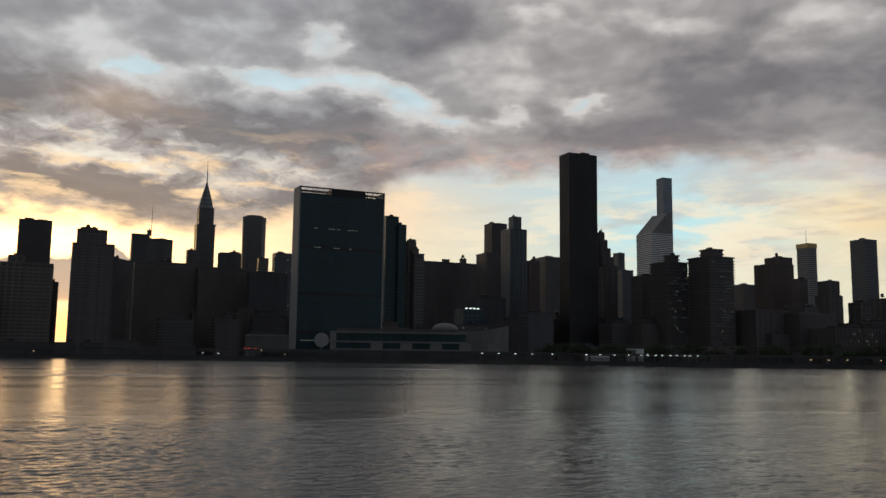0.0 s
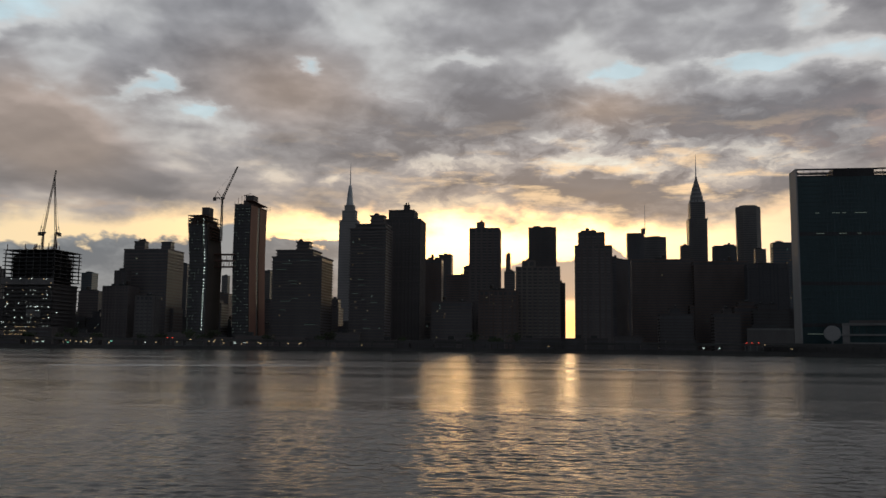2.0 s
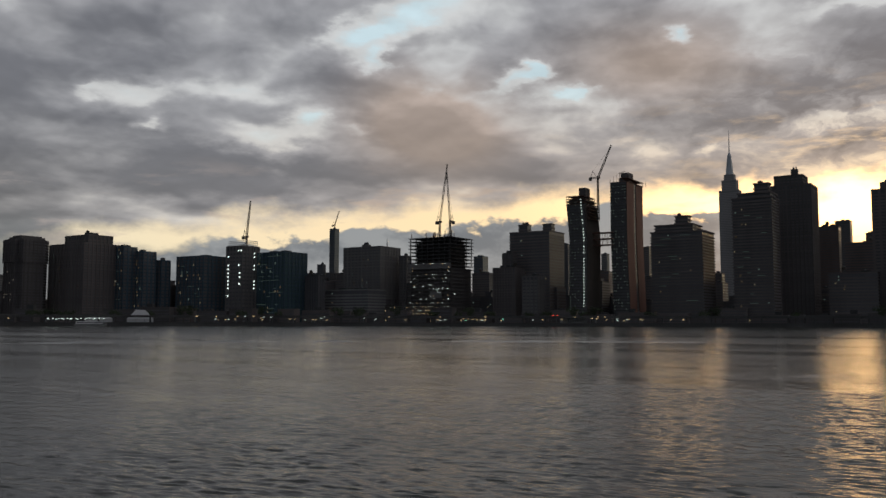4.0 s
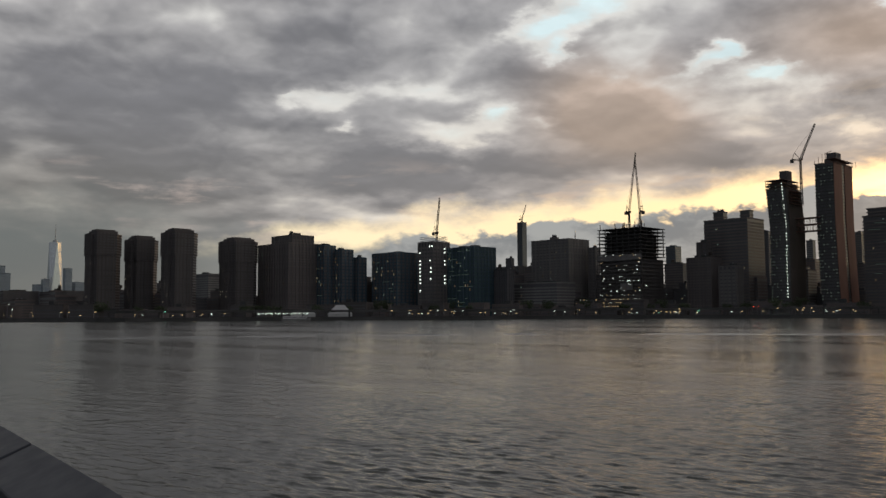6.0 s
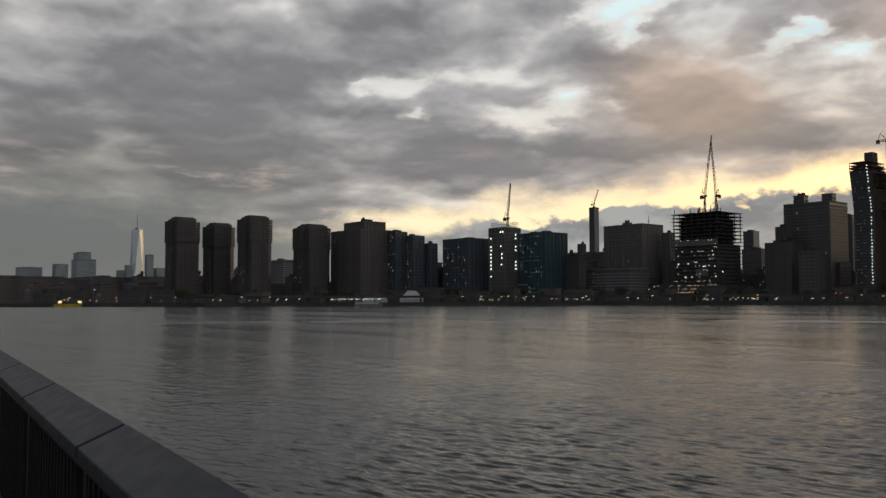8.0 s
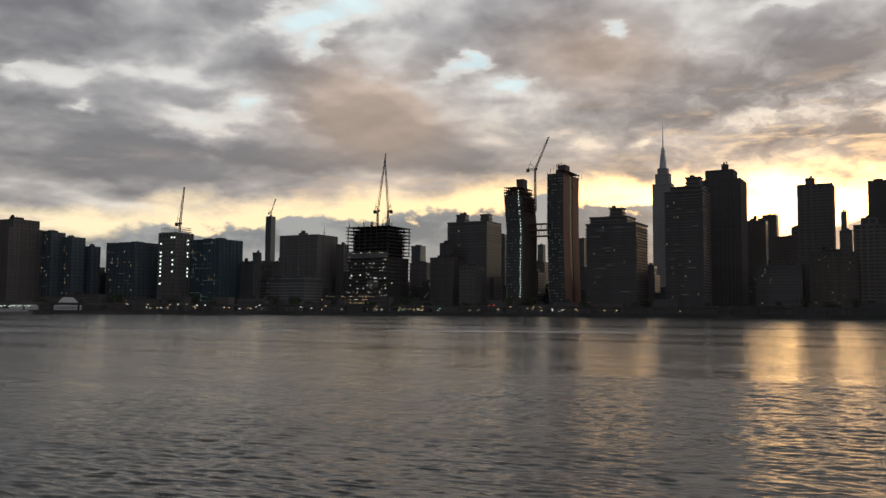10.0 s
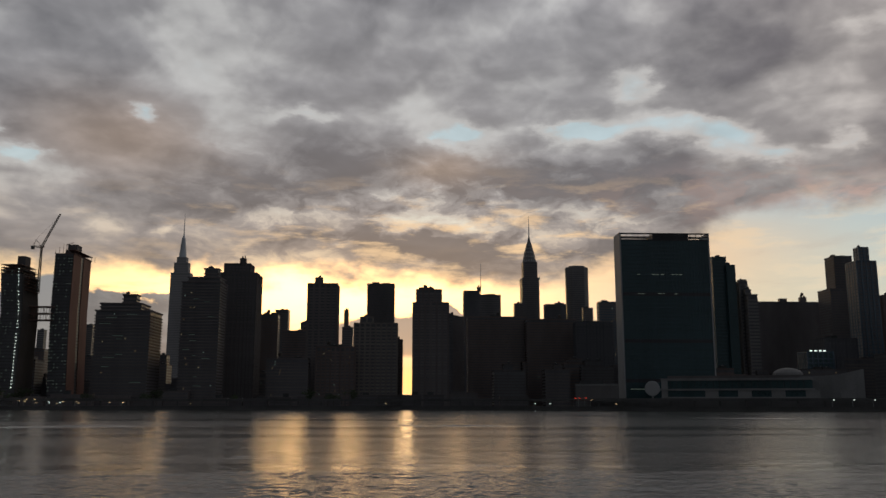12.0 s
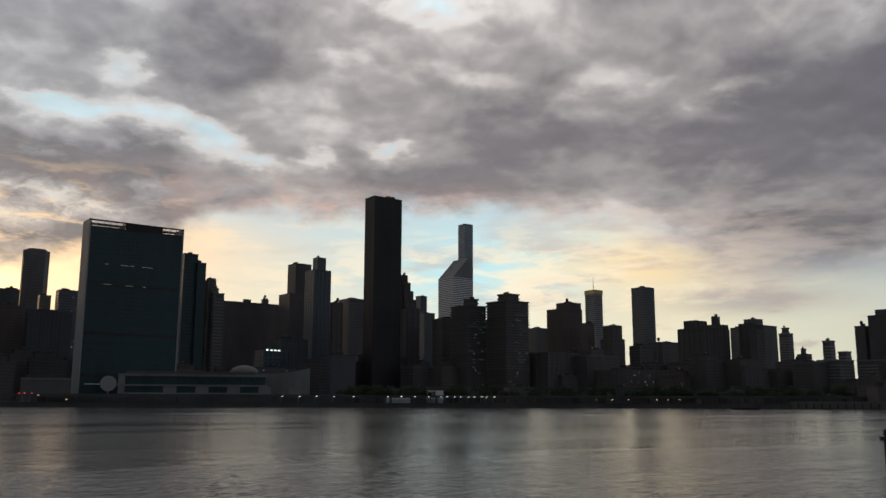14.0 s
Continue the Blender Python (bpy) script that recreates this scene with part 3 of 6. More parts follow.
def clutter(root, tier, rng, tank=False):
    """Rooftop machine rooms, vents and perhaps a timber water tank."""
    x0, x1, y0, deep, top = tier
    rx, ry = root.location.x, root.location.y
    w = x1 - x0
    for _ in range(rng.choice((1, 2, 2, 3))):
        a, b = rng.uniform(0.12, 0.3) * w, rng.uniform(0.2, 0.4) * deep
        cx, cy = rng.uniform(x0 + a, x1 - a) - rx, y0 + rng.uniform(0.35, 0.65) * deep - ry
        bm = bmesh.new()
        h = rng.uniform(1.2, 2.6)
        box(bm, cx - a / 2, cx + a / 2, cy - b / 2, cy + b / 2, top, top + h)
        box(bm, cx - a / 2 - 0.2, cx + a / 2 + 0.2, cy - b / 2 - 0.2, cy + b / 2 + 0.2, top + h, top + h + 0.3)
        room = part("machine_room", bm, ROOFING, root)
        bm = bmesh.new()
        prism(bm, ring(cx, cy, top + h + 0.2, 0.5, 8), ring(cx, cy, top + h + 1.2, 0.5, 8))
        part("vent", bm, STEEL, room)
    if tank:
        cx, cy = rng.uniform(x0 + 4, x1 - 4) - rx, y0 + deep * 0.5 - ry
        bm = bmesh.new()
        prism(bm, ring(cx, cy, top + 2.4, 2.0), ring(cx, cy, top + 5.6, 1.9))
        barrel = part("water_tank", bm, TIMBER, root, "round timber water tank")
        bm = bmesh.new()
        prism(bm, ring(cx, cy, top + 5.6, 2.1), ring(cx, cy, top + 6.8, 0.2))
        part("roof", bm, ROOFING, barrel)
        for sx in (-1.3, 1.3):
            for sy in (-1.3, 1.3):
                bm = bmesh.new()
                rod(bm, (cx + sx, cy + sy, top), (cx + sx, cy + sy, top + 2.4), 0.16, 4)
                part("leg", bm, GIRDER, barrel)


def lights_on(root, tier, style, z0, spots, material, size=(1.6, 1.5)):
    """Lit windows on the river front: each spot is a share of the width and a height in metres."""
    x0, x1, y0, deep, top = tier
    me = box_mesh("lit_window", size[0], 0.12, size[1], material)
    for u, h in spots:
        shared("lit_window", me, root, x0 + u * (x1 - x0) - root.location.x, y0 - root.location.y - 0.5, h)


def tower(name, label, style, tiers, tank=False, lit=0, strips=0, joined=False, seed=1):
    rng = random.Random(seed + int(tiers[0][4] * 10))
    x0, x1, y0, deep, top = tiers[0]
    root = thing(name, label, "building", (x0 + x1) / 2, y0 + deep / 2, 0.0)
    z0 = LAND
    for i, tier in enumerate(tiers):
        k, high, share = storeys(root, tier, style, z0, joined=joined)
        if i == 0:
            n, z0 = k, tier[4] - 0.2
    clutter(root, max(tiers, key=lambda q: q[4]), rng, tank)
    for mat, share_of, wide in ((WINDOW_LIT, 0.7, 1.0), (WINDOW_DIM, 0.9, 1.4), (WINDOW_COOL, 0.6, 1.2)):
        spots = [(rng.uniform(0.05, 0.95), LAND + high * (rng.randrange(1, max(2, n)) + share) + 0.15) for _ in range(int(lit * share_of))]
        if spots:
            lights_on(root, tiers[0], style, LAND, spots, mat, (wide, max(0.6, high * (1 - share) - 0.5)))
    for _ in range(strips):
        x0, x1, y0, deep, top = tiers[0]
        wide = rng.uniform(0.06, 0.2)
        spot = (rng.uniform(0.03 + wide / 2, 0.97 - wide / 2), LAND + high * (rng.randrange(2, max(3, n)) + share) + 0.15)
        lights_on(root, tiers[0], style, LAND, [spot], STRIP_COOL, (wide * (x1 - x0), 0.6))
    return root


# ---------------------------------------------------------------- water, far bank and land
def bank_radius(b):
    """Distance of the far quay from the viewer at a bearing in degrees."""
    near = 1 / (1 + math.exp((b + 6) / 2.5))
    return 806 - 66 * near + 6 * math.sin(radians(b * 3.1)) + (0 if abs(b) < 66 else (abs(b) - 66) * 22)


def polar(b, r, z=0.0):
    return (-r * math.sin(radians(b)), r * math.cos(radians(b)), z)


def smooth(a, axis, times):
    for _ in range(times):
        a = 0.5 * a + 0.25 * (np.roll(a, 1, axis) + np.roll(a, -1, axis))
    return a


def value_noise(u, v, table):
    """Smooth noise between -1 and 1 on a square lattice of random values."""
    i, j = np.floor(u).astype(int), np.floor(v).astype(int)
    f, g = u - i, v - j
    f, g = f * f * f * (f * (6 * f - 15) + 10), g * g * g * (g * (6 * g - 15) + 10)
    n = len(table)
    i, j, i1, j1 = i % n, j % n, (i + 1) % n, (j + 1) % n
    return (table[i, j] * (1 - f) + table[i1, j] * f) * (1 - g) + (table[i, j1] * (1 - f) + table[i1, j1] * f) * g


# wave length in metres and steepness
WAVES = ((0.22, 0.100), (0.36, 0.080), (0.6, 0.040), (1.1, 0.018), (2.4, 0.009), (7.0, 0.006), (16.0, 0.003))


def wave_sheet():
    """Real waves between the two banks: short crests lying roughly along the river, damped where they are too small for the mesh far off."""
    rng = np.random.default_rng(4)
    rows, cols = 1300, 880
    r = 22.0 * (830.0 / 22.0) ** (np.arange(rows) / (rows - 1))
    b = np.radians(np.linspace(-80, 84, cols))
    x, y = -r[:, None] * np.sin(b)[None, :], r[:, None] * np.cos(b)[None, :]
    patch_of = value_noise(x / 70 + 9, y / 26 + 5, rng.uniform(-1, 1, (64, 64))) + 0.6 * value_noise(x / 22, y / 9, rng.uniform(-1, 1, (64, 64)))
    gust = np.clip(1.0 + 0.4 * patch_of, 0.5, 1.6)
    z = np.zeros_like(x)
    for long, steep in WAVES:
        turn = rng.uniform(-0.45, 0.45)
        u, v = x * math.cos(turn) + y * math.sin(turn), y * math.cos(turn) - x * math.sin(turn)
        seen = np.clip((7600 * long / r ** 2 - 0.2) / 0.9, 0, 1)[:, None]
        crest = value_noise(u / (long * 2.4) + 50, v / (long * 0.5) + 50, rng.uniform(-1, 1, (256, 256)))
        z = z + seen * gust * steep * long * 0.62 * (crest + 0.5 * crest * np.abs(crest))
    # a long low wake of a passed ferry
    along = smooth(rng.standard_normal(cols), 0, 60)
    along = np.clip(0.55 + 0.5 * along / along.std(), 0, 1.2) * np.clip((np.degrees(b) + 12) / 10, 0, 1)
    for line, high in ((204 + 5 * np.sin(2.3 * b), 0.32), (330 + 14 * np.sin(1.7 * b + 1), 0.24)):
        line = line + 0.5 * smooth(rng.standard_normal(cols), 0, 9)
        z = z + high * along[None, :] * np.exp(-((r[:, None] - line[None, :]) / 1.3) ** 2)
        along = np.roll(along, 331)
    verts = np.stack((x, y, z), -1).reshape(-1, 3)
    k = np.arange(rows * cols).reshape(rows, cols)
    faces = np.stack((k[:-1, 1:], k[:-1, :-1], k[1:, :-1], k[1:, 1:]), -1).reshape(-1, 4)
    return verts, faces


def make_ground():
    verts, faces = wave_sheet()
    n, m = len(verts), 96
    rings = [[(q * math.cos(2 * math.pi * i / m), q * math.sin(2 * math.pi * i / m), -0.9) for i in range(m)] for q in (0.02, 1000, 4950)]
    extra = [p for ring_points in rings for p in ring_points]
    under = [(n + a * m + i, n + (a + 1) * m + i, n + (a + 1) * m + (i + 1) % m, n + a * m + (i + 1) % m) for a in (0, 1) for i in range(m)]
    me = bpy.data.meshes.new("water")
    me.from_pydata(verts.tolist() + extra, [], faces.tolist() + under)
    me.polygons.foreach_set("use_smooth", [True] * len(me.polygons))
    me.materials.append(WATER)
    ob = new("water", me)
    tagged(ob, "rippled grey river water reflecting the sunset sky", "river", kind="structure")
    # land behind the quay, one sheet out to the horizon
    bm = bmesh.new()
    span = [-84 + 2 * i for i in range(85)]
    low = [bm.verts.new(polar(b, bank_radius(b) + 0.4, -1)) for b in span]
    edge = [bm.verts.new(polar(b, bank_radius(b) + 0.4, LAND)) for b in span]
    back = [bm.verts.new(polar(b, 4940, LAND)) for b in span]
    for i in range(len(span) - 1):
        bm.faces.new((low[i + 1], low[i], edge[i], edge[i + 1]))
        bm.faces.new((edge[i + 1], edge[i], back[i], back[i + 1]))
    ob = new("ground", mesh_of("ground", bm, ASPHALT))
    tagged(ob, "dark paved city ground behind the river quay", "ground", kind="structure")
    # quay wall with a coping
    bm = bmesh.new()
    for i in range(len(span) - 1):
        b0, b1 = span[i], span[i + 1]
        for d0, d1, z0, z1 in ((0.0, 1.6, -1, 2.7), (-0.3, 1.9, 2.7, 3.35)):
            prism(bm, [polar(b1, bank_radius(b1) + d0, z0), polar(b0, bank_radius(b0) + d0, z0), polar(b0, bank_radius(b0) + d1, z0), polar(b1, bank_radius(b1) + d1, z0)],
                  [polar(b1, bank_radius(b1) + d0, z1), polar(b0, bank_radius(b0) + d0, z1), polar(b0, bank_radius(b0) + d1, z1), polar(b1, bank_radius(b1) + d1, z1)])
    ob = new("quay_wall", mesh_of("quay_wall", bm, CONCRETE))
    tagged(ob, "low dark concrete quay wall along the river", "quay", kind="structure")


make_ground()


# ---------------------------------------------------------------- the skyline, block by block
tower("apartment_tower", "dark brown brick apartment tower with a stepped top", "brick", [(1067.3, 1116.3, 490.3, 49, 111.3), (1076.3, 1114.7, 495.6, 38.4, 118.8)], seed=1)
tower("apartment_tower", "dark brown brick apartment tower with small windows", "brick", [(1074.3, 1087.7, 547.2, 13.4, 100)], tank=True, seed=2)
tower("apartment_tower", "pale concrete apartment tower with banded floors", "pale", [(884.8, 915.5, 480.8, 25.6, 49.6), (884.1, 894.6, 489.2, 8.8, 70), (915.3, 926.5, 488.9, 9.3, 59.6)], seed=3)
tower("apartment_tower", "pale concrete apartment tower with banded floors", "pale", [(918.4, 956.7, 447.8, 32, 49.7)], seed=4)
tower("apartment_tower", "dark brown brick apartment tower with a stepped top", "brick", [(1082.5, 1095.9, 633, 13.3, 68.3), (1084.9, 1090, 637.1, 5.1, 75.9)], seed=5)
tower("apartment_tower", "dark brown brick apartment tower with small windows", "brick", [(903.2, 944.8, 539.5, 27.7, 50.5)], tank=True, seed=6)
tower("apartment_tower", "pale concrete apartment tower with banded floors", "pale", [(1028.3, 1041.3, 625.3, 13, 93.2), (1030.9, 1037.9, 628.3, 7, 100.6)], seed=7)
tower("office_tower", "grey limestone office tower with rows of windows", "stone", [(1100.8, 1133.6, 705.5, 32.8, 112.8), (1091.3, 1110.1, 712.5, 18.8, 121.9)], seed=8)
tower("apartment_tower", "dark masonry apartment tower with a machine room on its roof", "dark", [(919.3, 932.9, 609.1, 13.6, 98.5)], seed=9)
tower("apartment_tower", "pale concrete apartment tower with banded floors", "pale", [(1120.4, 1136.6, 758.7, 16.2, 114.2)], seed=10)
tower("apartment_tower", "dark masonry apartment tower with a stepped top", "dark", [(870.1, 921.5, 639, 36.8, 92.9), (869.2, 891.4, 649.4, 15.8, 102.2), (914.4, 935.4, 649.9, 15, 99.9), (917.9, 925.5, 654.7, 5.4, 110.6)], seed=11)
tower("apartment_tower", "dark brown brick apartment tower with small windows", "brick", [(805, 868.8, 603.3, 39.9, 50.2)], lit=4, seed=12)
tower("office_tower", "grey limestone office tower with rows of windows", "stone", [(933.8, 971.8, 751.1, 27.2, 84.5)], tank=True, seed=13)
tower("glass_tower", "blue-grey glass tower with thin floor bands", "glass", [(1037.4, 1062.4, 866.8, 25, 179.4)], seed=14)
tower("office_tower", "grey limestone office tower with rows of windows", "stone", [(877.8, 898.7, 742.7, 17.4, 76.9)], seed=15)
tower("office_tower", "slim white tower with a gilded top", "white", [(1171.3, 1191.5, 1093.5, 25.2, 208)], seed=16)
tower("apartment_tower", "dark masonry apartment tower with a stepped top", "dark", [(833.8, 854.6, 749, 20.8, 84.1), (836.4, 852.7, 751.2, 16.3, 101.6)], seed=17)
tower("apartment_tower", "dark brown brick apartment tower with a stepped top", "brick", [(812.4, 845.6, 813.8, 33.2, 127), (825.8, 849, 818.8, 23.2, 136.4)], tank=True, seed=18)
tower("apartment_tower", "dark brown brick apartment tower with small windows", "brick", [(818.7, 832.1, 779.2, 13.4, 105.4)], seed=19)
tower("office_tower", "grey limestone office tower with rows of windows", "stone", [(1024.9, 1054.2, 1094.3, 29.3, 130.5)], seed=20)
tower("low_block", "low dark brick block between the towers", "brick", [(653.6, 733, 680.7, 31.8, 57.9)], tank=True, lit=4, seed=21)
tower("low_block", "low dark brick block between the towers", "brick", [(703.9, 793.8, 626.8, 35.9, 39.1)], tank=True, lit=9, seed=22)
tower("low_block", "low dark brick block between the towers", "brick", [(797.5, 855.7, 535.8, 23.3, 41.5)], tank=True, seed=23)
tower("apartment_tower", "dark brick apartment tower with balcony bands on every floor", "bands", [(610.5, 644.6, 699.6, 34.1, 113), (620.1, 637.9, 707.8, 17.8, 121.9)], lit=3, strips=30, seed=24)
tower("apartment_tower", "dark brick apartment tower with balcony bands on every floor", "bands", [(583.6, 612.8, 734.5, 29.2, 108.9), (595.6, 608.2, 742.8, 12.6, 117.5)], lit=3, strips=30, seed=25)
tower("apartment_tower", "dark masonry apartment tower with a machine room on its roof", "dark", [(592.2, 690.0, 791.7, 16.9, 99.0)], seed=26)
tower("office_tower", "slender hazy pale concrete tower with a window grid", "haze", [(1333.1, 1360, 1684.6, 26.9, 450.5)], seed=28)
tower("glass_tower", "blue-grey glass tower with thin floor bands", "glass", [(868, 882.3, 1221.9, 14.3, 186.7)], seed=29)
tower("glass_tower", "blue-grey glass tower with thin floor bands", "glass", [(757, 776.8, 1054.9, 19.8, 136.8)], seed=30)
tower("glass_tower", "tallest black glass slab tower with bronze mullions", "black", [(508.4, 546, 806.5, 19.8, 234.4)], seed=31)
tower("apartment_tower", "dark masonry apartment tower with a stepped top", "dark", [(570.9, 588.8, 831.3, 17.9, 113.3), (569.8, 584.8, 832.7, 15, 123.3), (569.5, 581.6, 834.1, 12.1, 133.4), (569.2, 578.4, 835.6, 9.2, 143.6), (568.9, 575.2, 837, 6.3, 152.4)], seed=32)
tower("office_tower", "grey limestone office tower with rows of windows", "stone", [(635.8, 666, 1072.6, 30.2, 151.5)], seed=33)
tower("apartment_tower", "dark brown brick apartment tower with small windows", "brick", [(567.6, 581.7, 998.1, 11.7, 134.5)], tank=True, seed=34)
tower("apartment_tower", "dark masonry apartment tower with a stepped top", "dark", [(529.5, 562.7, 1050.4, 33.1, 148.7), (539.5, 563.7, 1054.9, 24.2, 191.2)], seed=35)
tower("glass_tower", "blue-grey glass tower with thin floor bands", "glass", [(520.4, 544.4, 966.2, 24, 170.2), (528.1, 539.8, 972.3, 11.8, 187.4)], seed=36)
tower("apartment_tower", "dark brown brick apartment tower with a stepped top", "brick", [(468.0, 572.0, 1140.1, 34.5, 142.5), (510.4, 520.8, 1154.5, 5.8, 148.5), (539.2, 548.4, 1154.9, 5.1, 150.5)], tank=True, seed=37)
tower("apartment_tower", "dark brown brick apartment tower with small windows", "brick", [(439.6, 474.6, 892.4, 23.3, 74.6)], seed=38)
tower("glass_tower", "dark green-grey glass tower with thin floor bands", "teal", [(340.7, 357, 938.3, 16.3, 168.5)], seed=39)
tower("glass_tower", "dark green-grey glass tower with thin floor bands", "teal", [(355, 365.1, 933.7, 10, 158.7)], seed=40)
tower("office_tower", "grey limestone office tower with rows of windows", "stone", [(370.2, 379.4, 938.6, 9.2, 141.1), (371.3, 379, 939.3, 7.7, 141.9)], seed=41)
tower("office_tower", "grey limestone office tower with rows of windows", "stone", [(373.7, 385.2, 926.2, 11.5, 124.7), (372.5, 379.2, 928.5, 6.7, 130.4)], seed=42)
tower("apartment_tower", "dark brown brick apartment tower with a stepped top", "brick", [(231.7, 266.4, 1428.8, 23.2, 170.9), (249.2, 264.1, 1435.4, 9.9, 173.6)], seed=45)
tower("office_tower", "grey limestone office tower with rows of windows", "stone", [(292.9, 309.6, 1418.6, 11.1, 164.1)], seed=46)
tower("glass_tower", "blue-grey glass tower with thin floor bands", "glass", [(285.3, 311.2, 1265.8, 17.3, 156.1)], lit=14, seed=47)
tower("apartment_tower", "dark brown brick apartment tower with small windows", "brick", [(181.6, 195.7, 1447.9, 14.1, 174.1)], seed=49)
tower("apartment_tower", "dark brown brick apartment tower with small windows", "brick", [(73.6, 146.1, 1044.3, 24.2, 110.6)], tank=True, lit=5, seed=50)
tower("apartment_tower", "dark brown brick apartment tower with small windows", "brick", [(142.8, 202.4, 1025.8, 19.9, 106.1)], tank=True, lit=3, seed=51)
tower("apartment_tower", "dark brown brick apartment tower with small windows", "brick", [(196.8, 240.8, 996.6, 17.6, 100)], seed=52)
tower("office_tower", "grey limestone office tower with rows of windows", "stone", [(124.9, 163.6, 1493.1, 24.2, 194.2)], seed=53)
tower("apartment_tower", "dark brown brick apartment tower with a stepped top", "brick", [(88.9, 114.4, 1346.2, 25.5, 181.9), (110.6, 117.1, 1355.7, 6.5, 189.4)], seed=54)
tower("apartment_tower", "dark brown brick apartment tower with small windows", "brick", [(48.6, 76.1, 1148.3, 21.1, 121.1)], tank=True, seed=55)
tower("apartment_tower", "dark brown brick apartment tower with a stepped top", "brick", [(6.4, 46.3, 959.6, 36.3, 117.8), (10.3, 38.6, 965, 25.7, 133.2), (13.5, 29.3, 970.6, 14.3, 135.9)], seed=56)
tower("apartment_tower", "dark brown brick apartment tower with small windows", "brick", [(43.3, 53.3, 998.8, 10, 109.3)], seed=57)
tower("apartment_tower", "dark masonry apartment tower with a machine room on its roof", "dark", [(-48, -15.3, 1019.5, 27.2, 146.7)], seed=58)
tower("office_tower", "grey limestone office tower with rows of windows", "stone", [(-58.3, -10.5, 949.4, 31.8, 93.4), (-52, -37.8, 960.6, 9.5, 101.4)], seed=59)
tower("apartment_tower", "dark brown brick apartment tower with small windows", "brick", [(-13.4, -5, 1000, 14, 79.1)], seed=60)
tower("office_tower", "grey limestone office tower with rows of windows", "stone", [(-109.8, -101.5, 1496.3, 8.4, 166.1)], seed=61)
tower("office_tower", "grey limestone office tower with rows of windows", "stone", [(-105.1, -87.7, 1396.7, 17.4, 127.7)], seed=62)
tower("apartment_tower", "dark masonry apartment tower with a stepped top", "dark", [(-112.9, -79.4, 975.4, 30.4, 140.7), (-105.7, -97.8, 987, 7.2, 149)], seed=63)
tower("apartment_tower", "dark brown brick apartment tower with small windows", "brick", [(-158.9, -146.4, 1291.1, 11.3, 125.2)], seed=64)
tower("apartment_tower", "dark brown brick apartment tower with small windows", "brick", [(-171.0, -135.7, 1190.8, 17.7, 104.8)], tank=True, seed=65)
tower("office_tower", "grey limestone office tower with rows of windows", "stone", [(-226.8, -204, 1484.7, 22.8, 164.9)], seed=66)
tower("apartment_tower", "dark brown brick apartment tower with small windows", "brick", [(-183.3, -161.9, 1086.6, 17.9, 116.3)], tank=True, seed=67)
tower("low_block", "low dark brick block between the towers", "brick", [(-148.3, -104.1, 921.5, 14.7, 53.1)], tank=True, lit=4, seed=68)
tower("low_block", "low dark brick block between the towers", "brick", [(-97.1, -55.2, 926.9, 14, 65.7)], tank=True, lit=5, seed=69)
tower("apartment_tower", "dark masonry apartment tower with a stepped top", "dark", [(-208.3, -166.8, 952.3, 37.7, 148.8), (-204.6, -175.5, 957.9, 26.5, 160), (-189.2, -183, 968.4, 5.6, 167.6)], seed=70)
tower("apartment_tower", "dark brick apartment tower with balcony bands on every floor", "bands", [(-229, -189.3, 876.2, 33.1, 127.9), (-223.9, -190.7, 878.9, 27.6, 133), (-209.7, -194.4, 886.3, 12.8, 143.1)], lit=6, strips=10, seed=71)
tower("apartment_tower", "dark brick apartment tower with balcony bands on every floor", "bands", [(-307, -252.3, 857.4, 42.1, 96.4), (-304.5, -263.4, 862.6, 31.6, 104), (-286.2, -271.2, 872.6, 11.6, 113.9)], lit=4, strips=10, seed=73)
tower("office_tower", "grey limestone office tower with rows of windows", "stone", [(-520.3, -506.7, 1410.3, 13.6, 131.3)], seed=74)
tower("apartment_tower", "pale concrete apartment tower with banded floors", "pale", [(-583.3, -572.4, 1385.2, 10.9, 120.6)], seed=77)
tower("apartment_tower", "dark masonry apartment tower with a stepped top", "dark", [(-490.7, -438.4, 890.9, 40.3, 109.3), (-487, -474.3, 906.1, 9.8, 119.8), (-454.9, -443, 906.4, 9.2, 119)], lit=6, seed=78)
tower("apartment_tower", "dark masonry apartment tower with a machine room on its roof", "dark", [(-486.6, -473.8, 867.2, 9.8, 83.1)], seed=79)
tower("apartment_tower", "dark brown brick apartment tower with small windows", "brick", [(-494.6, -465, 858, 22.8, 65.8)], tank=True, seed=80)
tower("office_tower", "grey limestone office tower with rows of windows", "stone", [(-449.3, -429.7, 844.3, 15.1, 54.5)], seed=81)
tower("glass_tower", "blue-grey glass tower with thin floor bands", "glass", [(-989.9, -966.4, 1633, 23.5, 147.8)], seed=82)
tower("apartment_tower", "dark brown brick apartment tower with small windows", "brick", [(-577.1, -551.3, 947.8, 19.9, 66.1)], tank=True, seed=83)
tower("hospital_block", "grey limestone office tower with rows of windows", "stone", [(-691.1, -633.9, 827.4, 40.8, 95.6), (-675.8, -667.1, 844.7, 6.2, 100.1)], lit=5, seed=85)
tower("office_tower", "grey limestone office tower with rows of windows", "stone", [(-628.6, -618.5, 859.8, 10, 85.4)], seed=86)
tower("glass_tower", "blue-grey glass tower with thin floor bands", "glass", [(-1248.1, -1232.9, 1444.7, 15.2, 207.4)], seed=87)
tower("hospital_block", "dark brown brick apartment tower with a stepped top", "brick", [(-758.8, -714.4, 828.5, 29.6, 65.7), (-745.9, -737.2, 840.4, 5.8, 77.4)], lit=4, seed=88)
